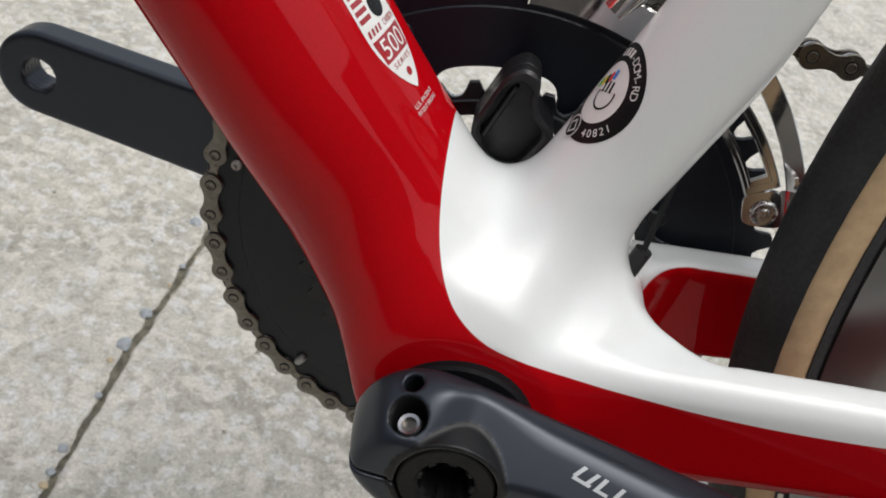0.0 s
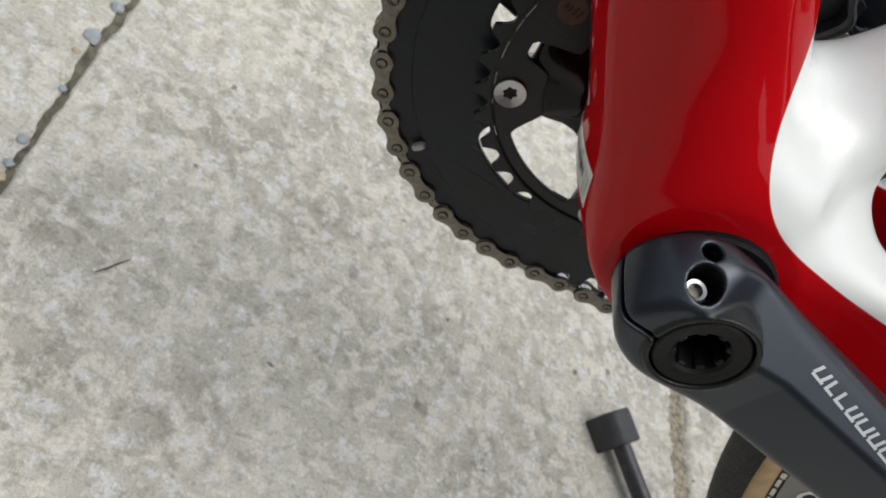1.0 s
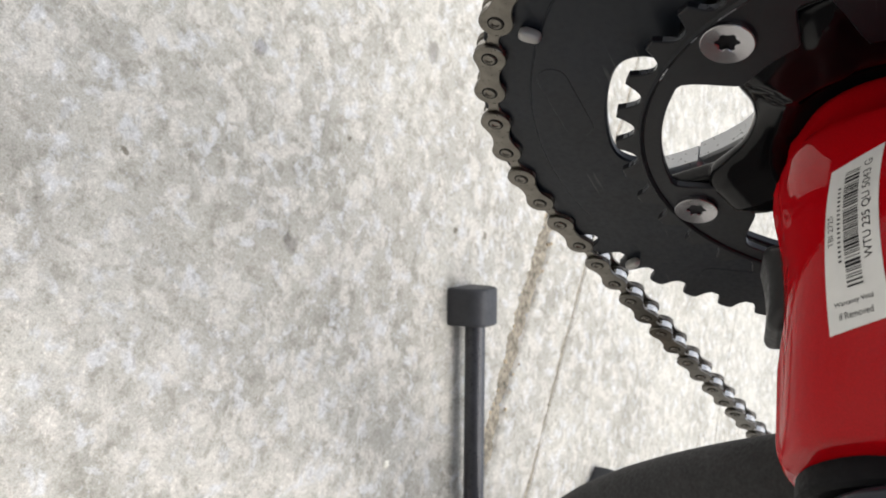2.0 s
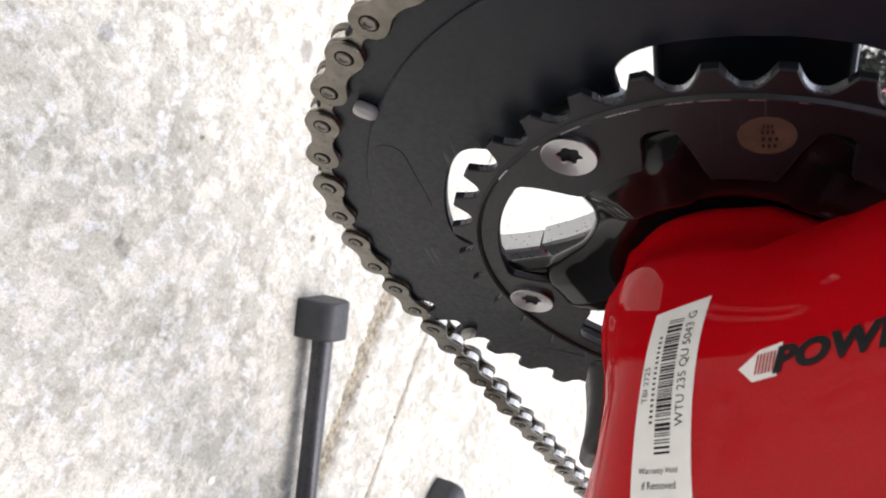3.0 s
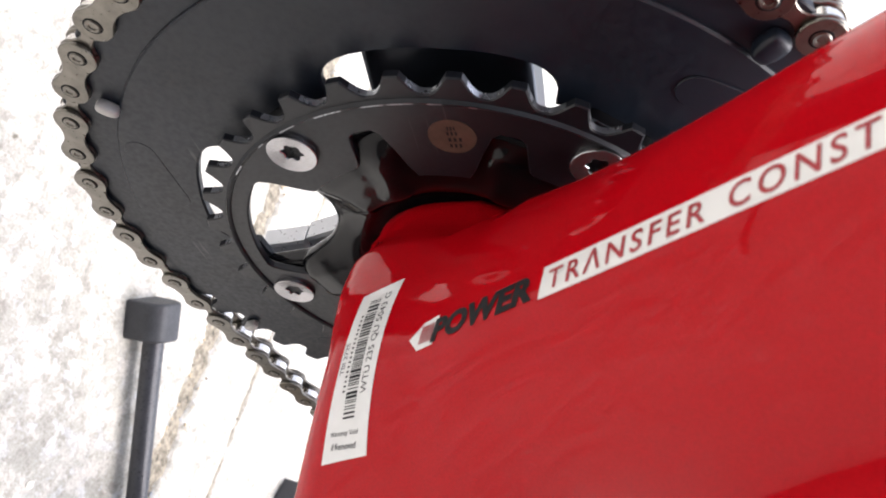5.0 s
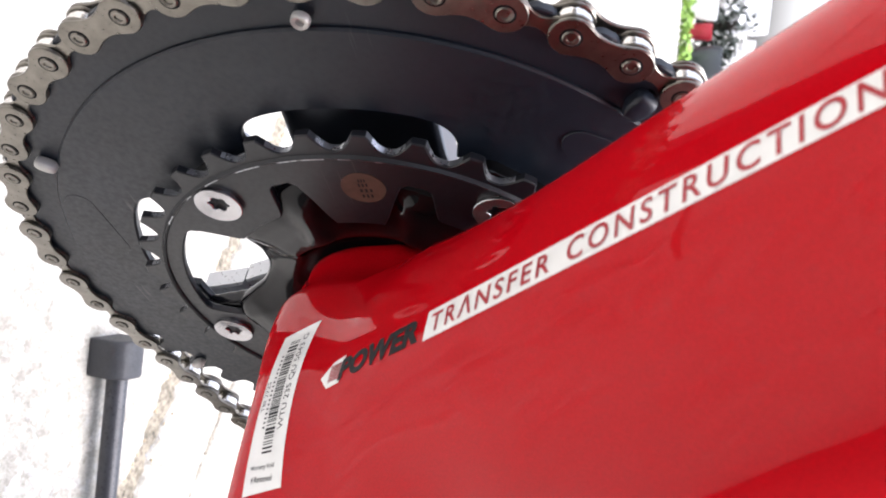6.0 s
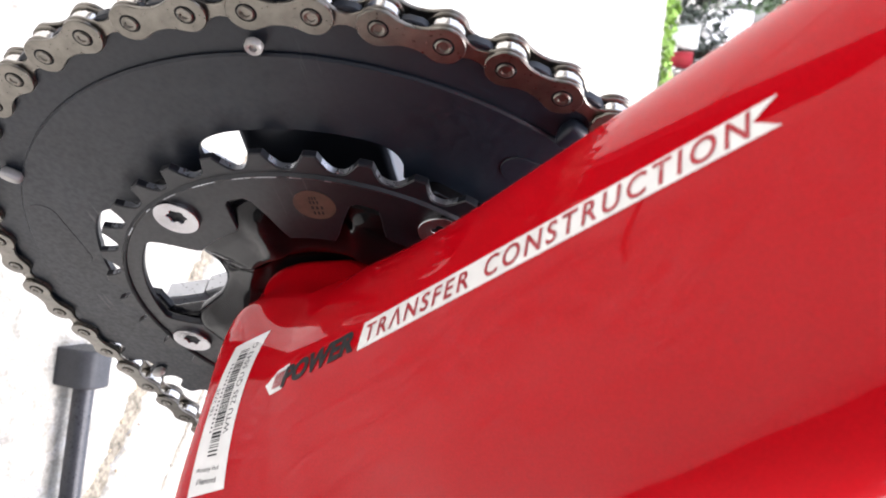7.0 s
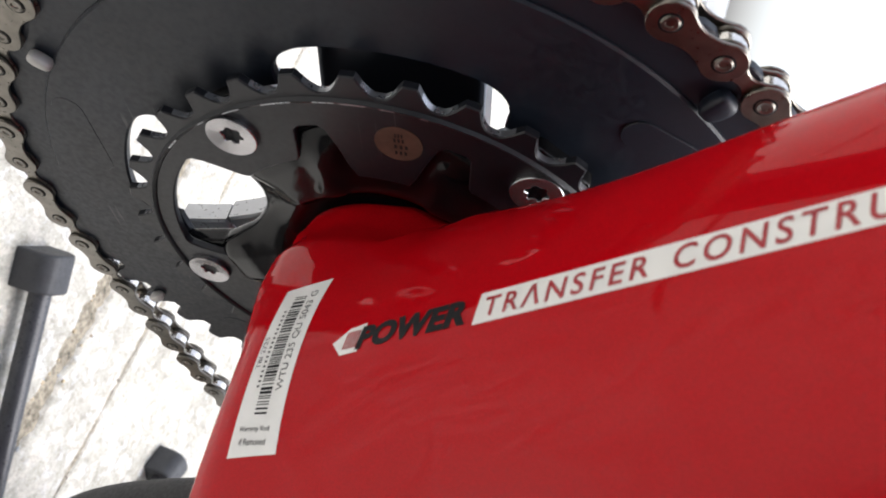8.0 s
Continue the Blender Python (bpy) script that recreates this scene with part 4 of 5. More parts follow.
def build_catcher():
    shape = [(-0.0160, 0.0520), (-0.0190, 0.0582), (-0.0135, 0.0772), (-0.0085, 0.0815), (-0.0032, 0.0795), (-0.0015, 0.0690), (0.0078, 0.0632), (-0.0005, 0.0440), (-0.0110, 0.0440)]
    outer = rounded_loop(shape, 0.005)
    mid = Vector((-0.0085, 0.0620))
    inner = [tuple(mid + (Vector(p) - mid) * 0.76) for p in outer]
    plate = part("chain_catcher", loops_plate([outer], 0.0235, 0.0330, 0.0012), M["plastic"], bike, "black plastic chain keeper with a hollow face")
    part("rim", loops_plate([outer, inner], 0.0170, 0.0240, 0.0010), M["plastic"], plate)
    rib = [(-0.0150, 0.0560), (-0.0135, 0.0552), (-0.0085, 0.0740), (-0.0100, 0.0745)]
    part("rib", loops_plate([rib], 0.0195, 0.0240, 0.0004), M["plastic"], plate)
    return plate


build_catcher()
guide = part("cable_guide", pipe([(0.0395, -0.001, 0.0365), (0.041, -0.001, 0.0455)], 0.0028, 16), M["plastic"], bike, "black rubber cable exit")
part("shift_cable", pipe([(0.041, -0.001, 0.044), (0.044, 0.012, 0.075), (0.046, 0.026, 0.115), (0.046, 0.030, 0.150)], 0.0010, 8), M["plastic"], guide)


# rear wheel
AXLE = (0.4035, 0.0, 0.095)
R_TYRE = 0.3288


def build_wheel():
    w = 0.0132

    def section(a0, a1, grow=0.0, n=10):
        return [(R_TYRE - w + (w + grow) * math.cos(radians(a)), (w + grow) * math.sin(radians(a))) for a in np.linspace(a0, a1, n)]

    here = Matrix.Translation(AXLE)
    tyre = part("tyre", lathe(section(-158, 158, 0, 40), steps=160), M["tan"], bike, "tan-walled road tyre with a black tread", at=here)
    part("tread", lathe(section(-67, 67, 0.0009, 24) + section(67, -67, -0.0005, 3), steps=160, closed=True), M["tread"], tyre)
    for sy in (-1, 1):
        part("bead_strip", lathe(section(sy * 109, sy * 150, 0.0005, 8) + section(sy * 150, sy * 109, -0.0005, 3), steps=160, closed=True), M["tread"], tyre)
    rin = R_TYRE - 2 * w
    rim = part("rim", lathe([(rin + 0.004, -0.0115), (rin + 0.0045, -0.0098), (rin - 0.004, -0.0088), (rin - 0.004, 0.0088), (rin + 0.0045, 0.0098), (rin + 0.004, 0.0115), (rin - 0.010, 0.0110), (rin - 0.022, 0.0065), (rin - 0.024, 0), (rin - 0.022, -0.0065), (rin - 0.010, -0.0110)], steps=160, closed=True), M["rim"], bike, "grey alloy rim", at=here)
    # cream bars printed on the dark bead strip, in two runs
    rng = random.Random(8)
    a, first = 199.0, True
    while a < 238:
        wide = rng.choice((0.0035, 0.005, 0.0065))
        bm = bmesh.new()
        bmesh.ops.create_cube(bm, size=1)
        bmesh.ops.scale(bm, vec=(rng.choice((0.0024, 0.0034)), 0.0005, wide), verts=bm.verts)
        turn, t = radians(114), radians(a)
        out, over = R_TYRE - w + (w + 0.0007) * math.cos(turn), -(w + 0.0007) * math.sin(turn)
        part("print_mark", bm, M["chip"], tyre, "cream printed mark" if first else "", at=pose(0, 0, 0, 0, -a, 0) @ Matrix.Translation((out, over, 0)) @ pose(0, 0, 0, 0, 0, 114 - 90))
        first = False
        a += math.degrees(wide / out) + (0.45 if rng.random() < 0.75 else 1.6)
    t = radians(216.4)
    spot = Matrix.Translation(((rin - 0.0096) * math.cos(t), -0.0112, (rin - 0.0096) * math.sin(t)))
    badge = part("round_mark", lathe([(0.0, -0.0003), (0.0052, -0.0003), (0.0052, 0.0008)], steps=32), M["vinyl"], rim, "pale round printed mark", at=spot)
    part("mark_middle", lathe([(0.0, -0.0005), (0.0031, -0.0005), (0.0031, 0.0002)], steps=24), M["ink"], badge)
    hub = part("hub", lathe([(0.0, -0.06), (0.009, -0.06), (0.009, -0.04), (0.022, -0.036), (0.022, -0.033), (0.012, -0.026), (0.012, 0.026), (0.024, 0.030), (0.024, 0.034), (0.009, 0.04), (0.009, 0.06), (0.0, 0.06)], steps=32), M["plastic"], bike, "black rear hub", at=here)
    for k in range(24):
        a = math.tau * k / 24
        sy = 1 if k % 2 else -1
        b = a + sy * 0.35
        line = [(0.022 * math.cos(b), sy * 0.033, 0.022 * math.sin(b)), ((rin - 0.02) * math.cos(a), sy * 0.002, (rin - 0.02) * math.sin(a))]
        part("spoke", pipe(line, 0.0010, 6), M["chain"], hub)


build_wheel()


# ---------------------------------------------------------------- floor stand under the rear wheel
def build_stand():
    stand = new("bike_stand")
    stand.matrix_world = Matrix.Translation((0.42, 0, 0))
    tagged(stand, "dark tubular floor stand with rubber end caps", "bike stand")

    def leg(tip, inner):
        tip, inner = Vector(tip), Vector(inner)
        d = (inner - tip).normalized()
        turn = Matrix.Translation(tip - Vector((0.42, 0, 0))) @ Matrix.Rotation(math.atan2(d.y, d.x), 4, "Z")

        def field(x, y, z):
            return soft_max(rounded_box(x - 0.012, y, z - 0.0125, 0.012, 0.0142, 0.0125, 0.0012), np.sqrt(np.minimum(z - 0.012, 0) ** 2 * 0 + np.maximum(z - 0.012, 0) ** 2 + y * y) - 0.0145, 0.002)

        pts, quads = skin(field, (-0.004, -0.018, -0.004), (0.028, 0.018, 0.03), 0.0012)
        part("end_cap", mesh_of("end_cap", pts, quads), M["rubber"], stand, "black rubber end cap", at=turn)
        length = (inner - tip).length
        part("leg", pipe([(0.02, 0, 0.0125), (length * 0.5, 0, 0.0125), (length, 0, 0.0125)], 0.0066, 20), M["tube"], stand, at=turn)

    leg((0.2295, 0.1135, 0), (0.425, -0.165, 0))
    leg((0.520, 0.090, 0), (0.435, -0.165, 0))
    part("crossbar", pipe([(-0.02, -0.165, 0.0125), (0.04, -0.165, 0.0125)], 0.011, 20), M["tube"], stand)
    part("upright", pipe([(0.01, -0.165, 0.012), (0.008, -0.15, 0.2), (-0.006, -0.085, 0.330), (-0.008, -0.052, 0.3680)], 0.0066, 20), M["tube"], stand)
    return stand


build_stand()


# ---------------------------------------------------------------- prints and stickers on the bicycle
def text_mesh(body, size, shear=0.0, weight=0.0, align="LEFT", spacing=1.0):
    c = bpy.data.curves.new("lettering", "FONT")
    c.body, c.size, c.shear, c.offset, c.align_x, c.space_character = body, size, shear, weight, align, spacing
    c.resolution_u = 4
    ob = new("lettering", c)
    bpy.context.view_layer.update()
    me = bpy.data.meshes.new_from_object(ob.evaluated_get(bpy.context.evaluated_depsgraph_get()))
    bpy.data.objects.remove(ob)
    bpy.data.curves.remove(c)
    bm = bmesh.new()
    bm.from_mesh(me)
    bpy.data.meshes.remove(me)
    return bm


def fitted(bm, x0, x1, y0, y1):
    """Scales flat lettering into a box."""
    xs, ys = [v.co.x for v in bm.verts], [v.co.y for v in bm.verts]
    kx, ky = (x1 - x0) / (max(xs) - min(xs)), (y1 - y0) / (max(ys) - min(ys))
    ox, oy = min(xs), min(ys)
    for v in bm.verts:
        v.co = (x0 + (v.co.x - ox) * kx, y0 + (v.co.y - oy) * ky, 0)
    return bm


def polygon(points):
    bm = bmesh.new()
    bm.faces.new([bm.verts.new((x, y, 0)) for x, y in points])
    return bm


def disc(cx, cy, r, n=40, r2=0.0):
    bm = bmesh.new()
    outer = [bm.verts.new((cx + r * math.cos(math.tau * k / n), cy + r * math.sin(math.tau * k / n), 0)) for k in range(n)]
    if not r2:
        bm.faces.new(outer)
        return bm
    inner = [bm.verts.new((cx + r2 * math.cos(math.tau * k / n), cy + r2 * math.sin(math.tau * k / n), 0)) for k in range(n)]
    for k in range(n):
        bm.faces.new((outer[k], outer[(k + 1) % n], inner[(k + 1) % n], inner[k]))
    return bm


def cells(bm, step):
    """Cuts flat shapes into cells so that they can follow a curved surface."""
    for i in (0, 1):
        values = [v.co[i] for v in bm.verts]
        normal = (1, 0, 0) if i == 0 else (0, 1, 0)
        for at in np.arange(math.floor(min(values) / step) * step + step, max(values), step):
            co = tuple(at * n for n in normal)
            bmesh.ops.bisect_plane(bm, geom=bm.verts[:] + bm.edges[:] + bm.faces[:], dist=1e-7, plane_co=co, plane_no=normal)
    return bm


def on_field(field, start, way):
    p = np.array(start, float)
    w = np.array(way, float)
    for _ in range(90):
        p = p + w * (field(*p.T) * 0.6)[:, None]
    return p


def laid(name, bm, where, material, parent, field, lift, label="", step=0.002):
    """Lays a flat shape on a curved surface: where() gives for its points the outside start and the way inwards."""
    cells(bm, step)
    flat = np.array([v.co[:2] for v in bm.verts])
    start, way = where(flat[:, 0], flat[:, 1])
    p = on_field(field, start, way) - lift * way
    for v, q in zip(bm.verts, p):
        v.co = q
    me = bpy.data.meshes.new(name)
    bm.normal_update()
    if sum(f.normal.dot(Vector(way[f.verts[0].index])) for f in bm.faces[:40]) > 0:
        bmesh.ops.reverse_faces(bm, faces=bm.faces[:])
    bm.to_mesh(me)
    bm.free()
    me.shade_smooth()
    return part(name, me, material, parent, label)


def around_dt(s, theta):
    s, theta = np.asarray(s, float), np.radians(theta)
    u = 0.0028 + 0.018 * (s - 0.08)
    mid = np.stack([S2 * (u - s), 0 * s - 0.002, S2 * (u + s)], -1)
    d = np.stack([S2 * np.sin(theta), np.cos(theta), S2 * np.sin(theta)], -1)
    return mid + 0.06 * d, -d


def dt_map(s0, th0, turn=(1, 0, 0, 1), r=0.028):
    """turn: how far along the tube and round it one goes for a step right and a step up in the print."""
    def where(a, b):
        return around_dt(s0 + turn[0] * a + turn[1] * b, th0 + np.degrees((turn[2] * a + turn[3] * b) / r))
    return where


def under_map(s0, y0, turn=(1, 0, 0, 1)):
    """Straight onto the underside of the down tube."""
    def where(a, b):
        s, y = s0 + turn[0] * a + turn[1] * b, y0 + turn[2] * a + turn[3] * b
        u = 0 * s - 0.07
        return np.stack([S2 * (u - s), y, S2 * (u + s)], -1), np.stack([0 * s + S2, 0 * s, 0 * s + S2], -1)
    return where


def st_map(s0, th0, r=0.0168):
    """Round the seat tube; th0 degrees from straight ahead towards the left side."""
    def where(a, b):
        s, th = s0 + b, np.radians(th0) + a / r
        mid = np.stack([s * ST_C, 0 * s, s * ST_S], -1)
        d = np.stack([-ST_S * np.cos(th), -np.sin(th), ST_C * np.cos(th)], -1)
        return mid + 0.045 * d, -d
    return where


def build_prints():
    f = frame_field
    # ribbon under the down tube
    ribbon = under_map(0.0700, -0.00545, (1, 0, -0.030, 1))
    strip = polygon([(-0.0005, -0.0026), (0.0856, -0.0021), (0.0822, 0.0001), (0.0858, 0.0021), (0.0008, 0.0026)])
    band = laid("ribbon_decal", strip, ribbon, M["vinyl"], frame_part, f, 0.00012, "white ribbon decal with red lettering")
    for word, a0, a1 in (("TR\u039bNSFER", 0.0021, 0.0315), ("CONSTRUCTION", 0.0353, 0.0822)):
        laid("lettering", fitted(text_mesh(word, 0.01, 0.16, 0.00014, spacing=1.28), a0, a1, -0.0017, 0.0018), ribbon, M["redink"], frame_part, f, 0.00022, "red printed lettering")
    laid("lettering", fitted(text_mesh("POWER", 0.01, 0.2, 0.00055, spacing=1.04), -0.0298, -0.0021, -0.0022, 0.0024), ribbon, M["ink"], frame_part, f, 0.00014, "bold black printed lettering")
    laid("badge", polygon([(-0.0366, 0.0), (-0.0338, -0.0027), (-0.0290, -0.0025), (-0.0278, 0.0030), (-0.0325, 0.0026)]), ribbon, M["vinyl"], frame_part, f, 0.00012, "small white shield badge")
    laid("badge_print", bars(-0.0334, -0.0293, -0.0016, 0.0018, 6, 0.6, 0.0006), ribbon, M["redink"], frame_part, f, 0.0002)
    # bar code label under the bottom bracket
    lab = under_map(0.0187, 0.0, (0, -1, 1, 0))
    laid("barcode_label", polygon([(-0.0244, -0.0055), (0.0129, -0.0061), (0.0111, 0.0052), (-0.0252, 0.0065)]), lab, M["vinyl"], frame_part, f, 0.00012, "white bar code label", step=0.0015)
    rng = random.Random(5)
    code = bmesh.new()
    a = -0.0170
    while a < 0.0092:
        w = rng.choice((0.00022, 0.00022, 0.0004, 0.0006))
        code.faces.new([code.verts.new(p) for p in ((a, -0.0016, 0), (a + w, -0.0016, 0), (a + w, 0.0016, 0), (a, 0.0016, 0))])
        a += w + rng.choice((0.0002, 0.0003, 0.0005))
    laid("bar_code", code, lab, M["ink"], frame_part, f, 0.0002, step=0.0015)
    laid("lettering", fitted(text_mesh("WTU 235 QU 5043 G", 0.003), -0.0125, 0.0100, -0.0044, -0.0024), lab, M["ink"], frame_part, f, 0.0002, step=0.0015)
    laid("lettering", fitted(text_mesh("TBI 2725", 0.003), -0.0075, -0.0005, 0.0038, 0.0050), lab, M["ink"], frame_part, f, 0.0002, step=0.0015)
    laid("print_line", bars(-0.0115, 0.0062, 0.00225, 0.00290, 17, 0.42), lab, M["ink"], frame_part, f, 0.0002, step=0.0015)
    low = under_map(0.0187, 0.0, (1, 0, 0, 1))
    laid("lettering", fitted(text_mesh("Warranty Void", 0.002), -0.0047, 0.0030, -0.0205, -0.0192), low, M["ink"], frame_part, f, 0.0002, step=0.0015)
    laid("lettering", fitted(text_mesh("if Removed", 0.002), -0.0040, 0.0026, -0.0228, -0.0215), low, M["ink"], frame_part, f, 0.0002, step=0.0015)
    # shield on the upper side of the down tube
    sh = dt_map(0.0815, 112.0, (0, 1, -1, 0))
    outline = [(0.0, 0.0)]
    for k in range(9):
        w = k / 8
        outline.append((0.0085 * math.sin(math.pi / 2 * w), 0.0185 * w ** 1.25))
    outline += [(0.0085, 0.036), (-0.0085, 0.036)] + [(-x, y) for x, y in reversed(outline[1:])]
    laid("shield_decal", polygon(outline), sh, M["vinyl"], frame_part, f, 0.00012, "white shield decal with red print")
    laid("panel", polygon([(-0.0064, 0.0098), (0.0064, 0.0098), (0.0074, 0.0165), (-0.0074, 0.0165)]), sh, M["redink"], frame_part, f, 0.0002)
    laid("lettering", fitted(text_mesh("500", 0.006), -0.0056, 0.0056, 0.0106, 0.0158), sh, M["vinyl"], frame_part, f, 0.0003)
    laid("lettering", fitted(text_mesh("SERIES", 0.002, spacing=1.25), -0.0046, 0.0046, 0.0074, 0.0089), sh, M["redink"], frame_part, f, 0.0002)
    laid("lettering", fitted(text_mesh("CARBON", 0.002), 0.0004, 0.0074, 0.0176, 0.0194), sh, M["redink"], frame_part, f, 0.0002)
    laid("print_line", bars(-0.0074, -0.0008, 0.0176, 0.0194, 4, 0.55, 0.0003), sh, M["redink"], frame_part, f, 0.0002)
    laid("emblem", disc(0, 0.0047, 0.0012, 16), sh, M["redink"], frame_part, f, 0.0002)
    laid("emblem_disc", disc(0.0015, 0.0235, 0.0034, 24), sh, M["ink"], frame_part, f, 0.0002)
    for k in range(4):
        laid("stripe", polygon([(-0.0076, 0.0215 + 0.0022 * k), (-0.0030, 0.0215 + 0.0022 * k), (-0.0030, 0.0228 + 0.0022 * k), (-0.0076, 0.0228 + 0.0022 * k)]), sh, M["redink"], frame_part, f, 0.0002)
    for k, (text, x1) in enumerate((("U.S. PATENT", 0.0055), ("PATENT PENDING", 0.0058))):
        laid("lettering", fitted(text_mesh(text, 0.002), -0.0055, x1, -0.0040 - 0.0020 * k, -0.0028 - 0.0020 * k), sh, M["vinyl"], frame_part, f, 0.00014)
    # round approval sticker on the seat tube
    flat_rd = st_map(0.0888, 17.0)

    def rd(a, b):
        return flat_rd(a * 0.92, b * 1.06)

    laid("round_sticker", disc(0, 0, 0.0142, 64, 0.0088), rd, M["ink"], frame_part, f, 0.00012, "round black and white approval sticker", step=0.0012)
    laid("sticker_middle", disc(0, 0, 0.0088, 48), rd, M["vinyl"], frame_part, f, 0.00012, step=0.0012)

    def round_text(body, mid, size, spread, r=0.0115):
        for k, ch in enumerate(body):
            if ch == " ":
                continue
            ang = radians(mid) - spread * (k - (len(body) - 1) / 2)
            bm = text_mesh(ch, size, align="CENTER") if ch != "|" else bars(-0.0006, 0.0006, 0, size * 0.7, 1, 1.0)
            for v in bm.verts:
                x, y = v.co.x, v.co.y - size * 0.35
                x, y = (x, y + r) if spread > 0 else (-x, r - y)
                t = ang - math.pi / 2
                v.co = (x * math.cos(t) - y * math.sin(t), x * math.sin(t) + y * math.cos(t), 0)
            laid("letter", bm, rd, M["vinyl"], frame_part, f, 0.0002, step=0.0012)

    round_text("||||-DOM-RD", 74, 0.0032, 0.165)
    round_text("40821", -44 + 360, 0.0030, -0.17)
    round_text("FRAME", 205, 0.0026, 0.165)
    def logo(a, b):
        return rd(0.94 * a - 0.34 * b, 0.34 * a + 0.94 * b)

    laid("arc_mark", disc(0.0012, -0.0006, 0.0043, 32, 0.0037), logo, M["ink"], frame_part, f, 0.0002, step=0.0012)
    laid("arc_cover", polygon([(-0.0046, 0.0004), (0.0062, 0.0004), (0.0062, 0.0046), (-0.0046, 0.0046)]), logo, M["vinyl"], frame_part, f, 0.00024, step=0.0012)
    laid("print_line", bars(-0.0012, 0.0042, 0.0, 0.0030, 3, 0.5), logo, M["ink"], frame_part, f, 0.0003, step=0.0012)
    for k, colour in enumerate(((0.05, 0.45, 0.05), (0.75, 0.6, 0.02), (0.01, 0.01, 0.01), (0.7, 0.02, 0.02), (0.03, 0.2, 0.6))):
        m = surface_mat("sticker_colour", colour, rough=0.4, spread=0.05)
        laid("colour_bar", polygon([(-0.0052 + 0.0015 * k, 0.0008 + 0.0007 * k), (-0.0039 + 0.0015 * k, 0.0008 + 0.0007 * k), (-0.0039 + 0.0015 * k, 0.0034 + 0.0007 * k), (-0.0052 + 0.0015 * k, 0.0034 + 0.0007 * k)]), logo, m, frame_part, f, 0.0003, step=0.0012)
    laid("emblem_disc", disc(-0.0011, -0.0120, 0.0034, 24), rd, M["ink"], frame_part, f, 0.00022, step=0.0012)
    laid("emblem_ring", disc(-0.0011, -0.0120, 0.0034, 24, 0.0030), rd, M["vinyl"], frame_part, f, 0.0003, step=0.0012)
    laid("emblem", disc(-0.0011, -0.0120, 0.0023, 4, 0.0017), rd, M["vinyl"], frame_part, f, 0.0003, step=0.0012)


build_prints()


def build_crank_mark():
    """Slanted silver shapes of the size of the print on the arm's upper facet."""
    bpy.context.view_layer.update()
    c, s = math.cos(radians(ARM)), math.sin(radians(ARM))
    widths = (0.0068, 0.0055, 0.0064, 0.0060, 0.0071, 0.0066, 0.0073)
    a = 0.0310
    for k, w in enumerate(widths):
        bm = bmesh.new()
        lean = 0.0027
        if k in (1, 2):
            shapes = [[(0, 0), (0.0013, 0), (0.0013 + lean, 0.006), (lean, 0.006)], [(0.0013, 0), (w - 0.0012, 0), (w - 0.0008, 0.0013), (0.0016, 0.0013)]]
        else:
            shapes = [[(0, 0), (w - 0.0012, 0), (w - 0.0012 + lean * 0.2, 0.0013), (lean * 0.2, 0.0013)], [(0, 0.0013), (0.0013, 0.0013), (0.0013 + lean, 0.006), (lean, 0.006)], [(w - 0.0026, 0.0013), (w - 0.0013, 0.0013), (w - 0.0013 + lean, 0.006), (w - 0.0026 + lean, 0.006)]]
        for shape in shapes:
            bm.faces.new([bm.verts.new(((x + a - 0.031) * 0.89 + 0.0292, z * 0.52 + 0.0131 - 0.092 * (x + a - 0.031), 0)) for x, z in shape])
        cells(bm, 0.0012)
        for v in bm.verts:
            along, up = v.co.x, v.co.y
            ok, hit, normal, _ = left_crank.ray_cast(Vector((along * c + up * s, -0.2, -along * s + up * c)), Vector((0, 1, 0)))
            v.co = hit + normal * 0.00015 if ok else v.co
        part("print_mark", bm, M["silver"], left_crank, "silver printed mark" if k == 0 else "")
        a += w


build_crank_mark()


# ---------------------------------------------------------------- loose grit, stains and pebbles on the slabs
def blob(r, flat, seed, rough=0.35):
    bm = bmesh.new()
    bmesh.ops.create_icosphere(bm, subdivisions=2, radius=r)
    for v in bm.verts:
        n = v.co.normalized()
        v.co *= 1 + rough * noise.noise((n.x * 1.6 + seed, n.y * 1.6, n.z * 1.6))
        v.co.z *= flat
    return bm


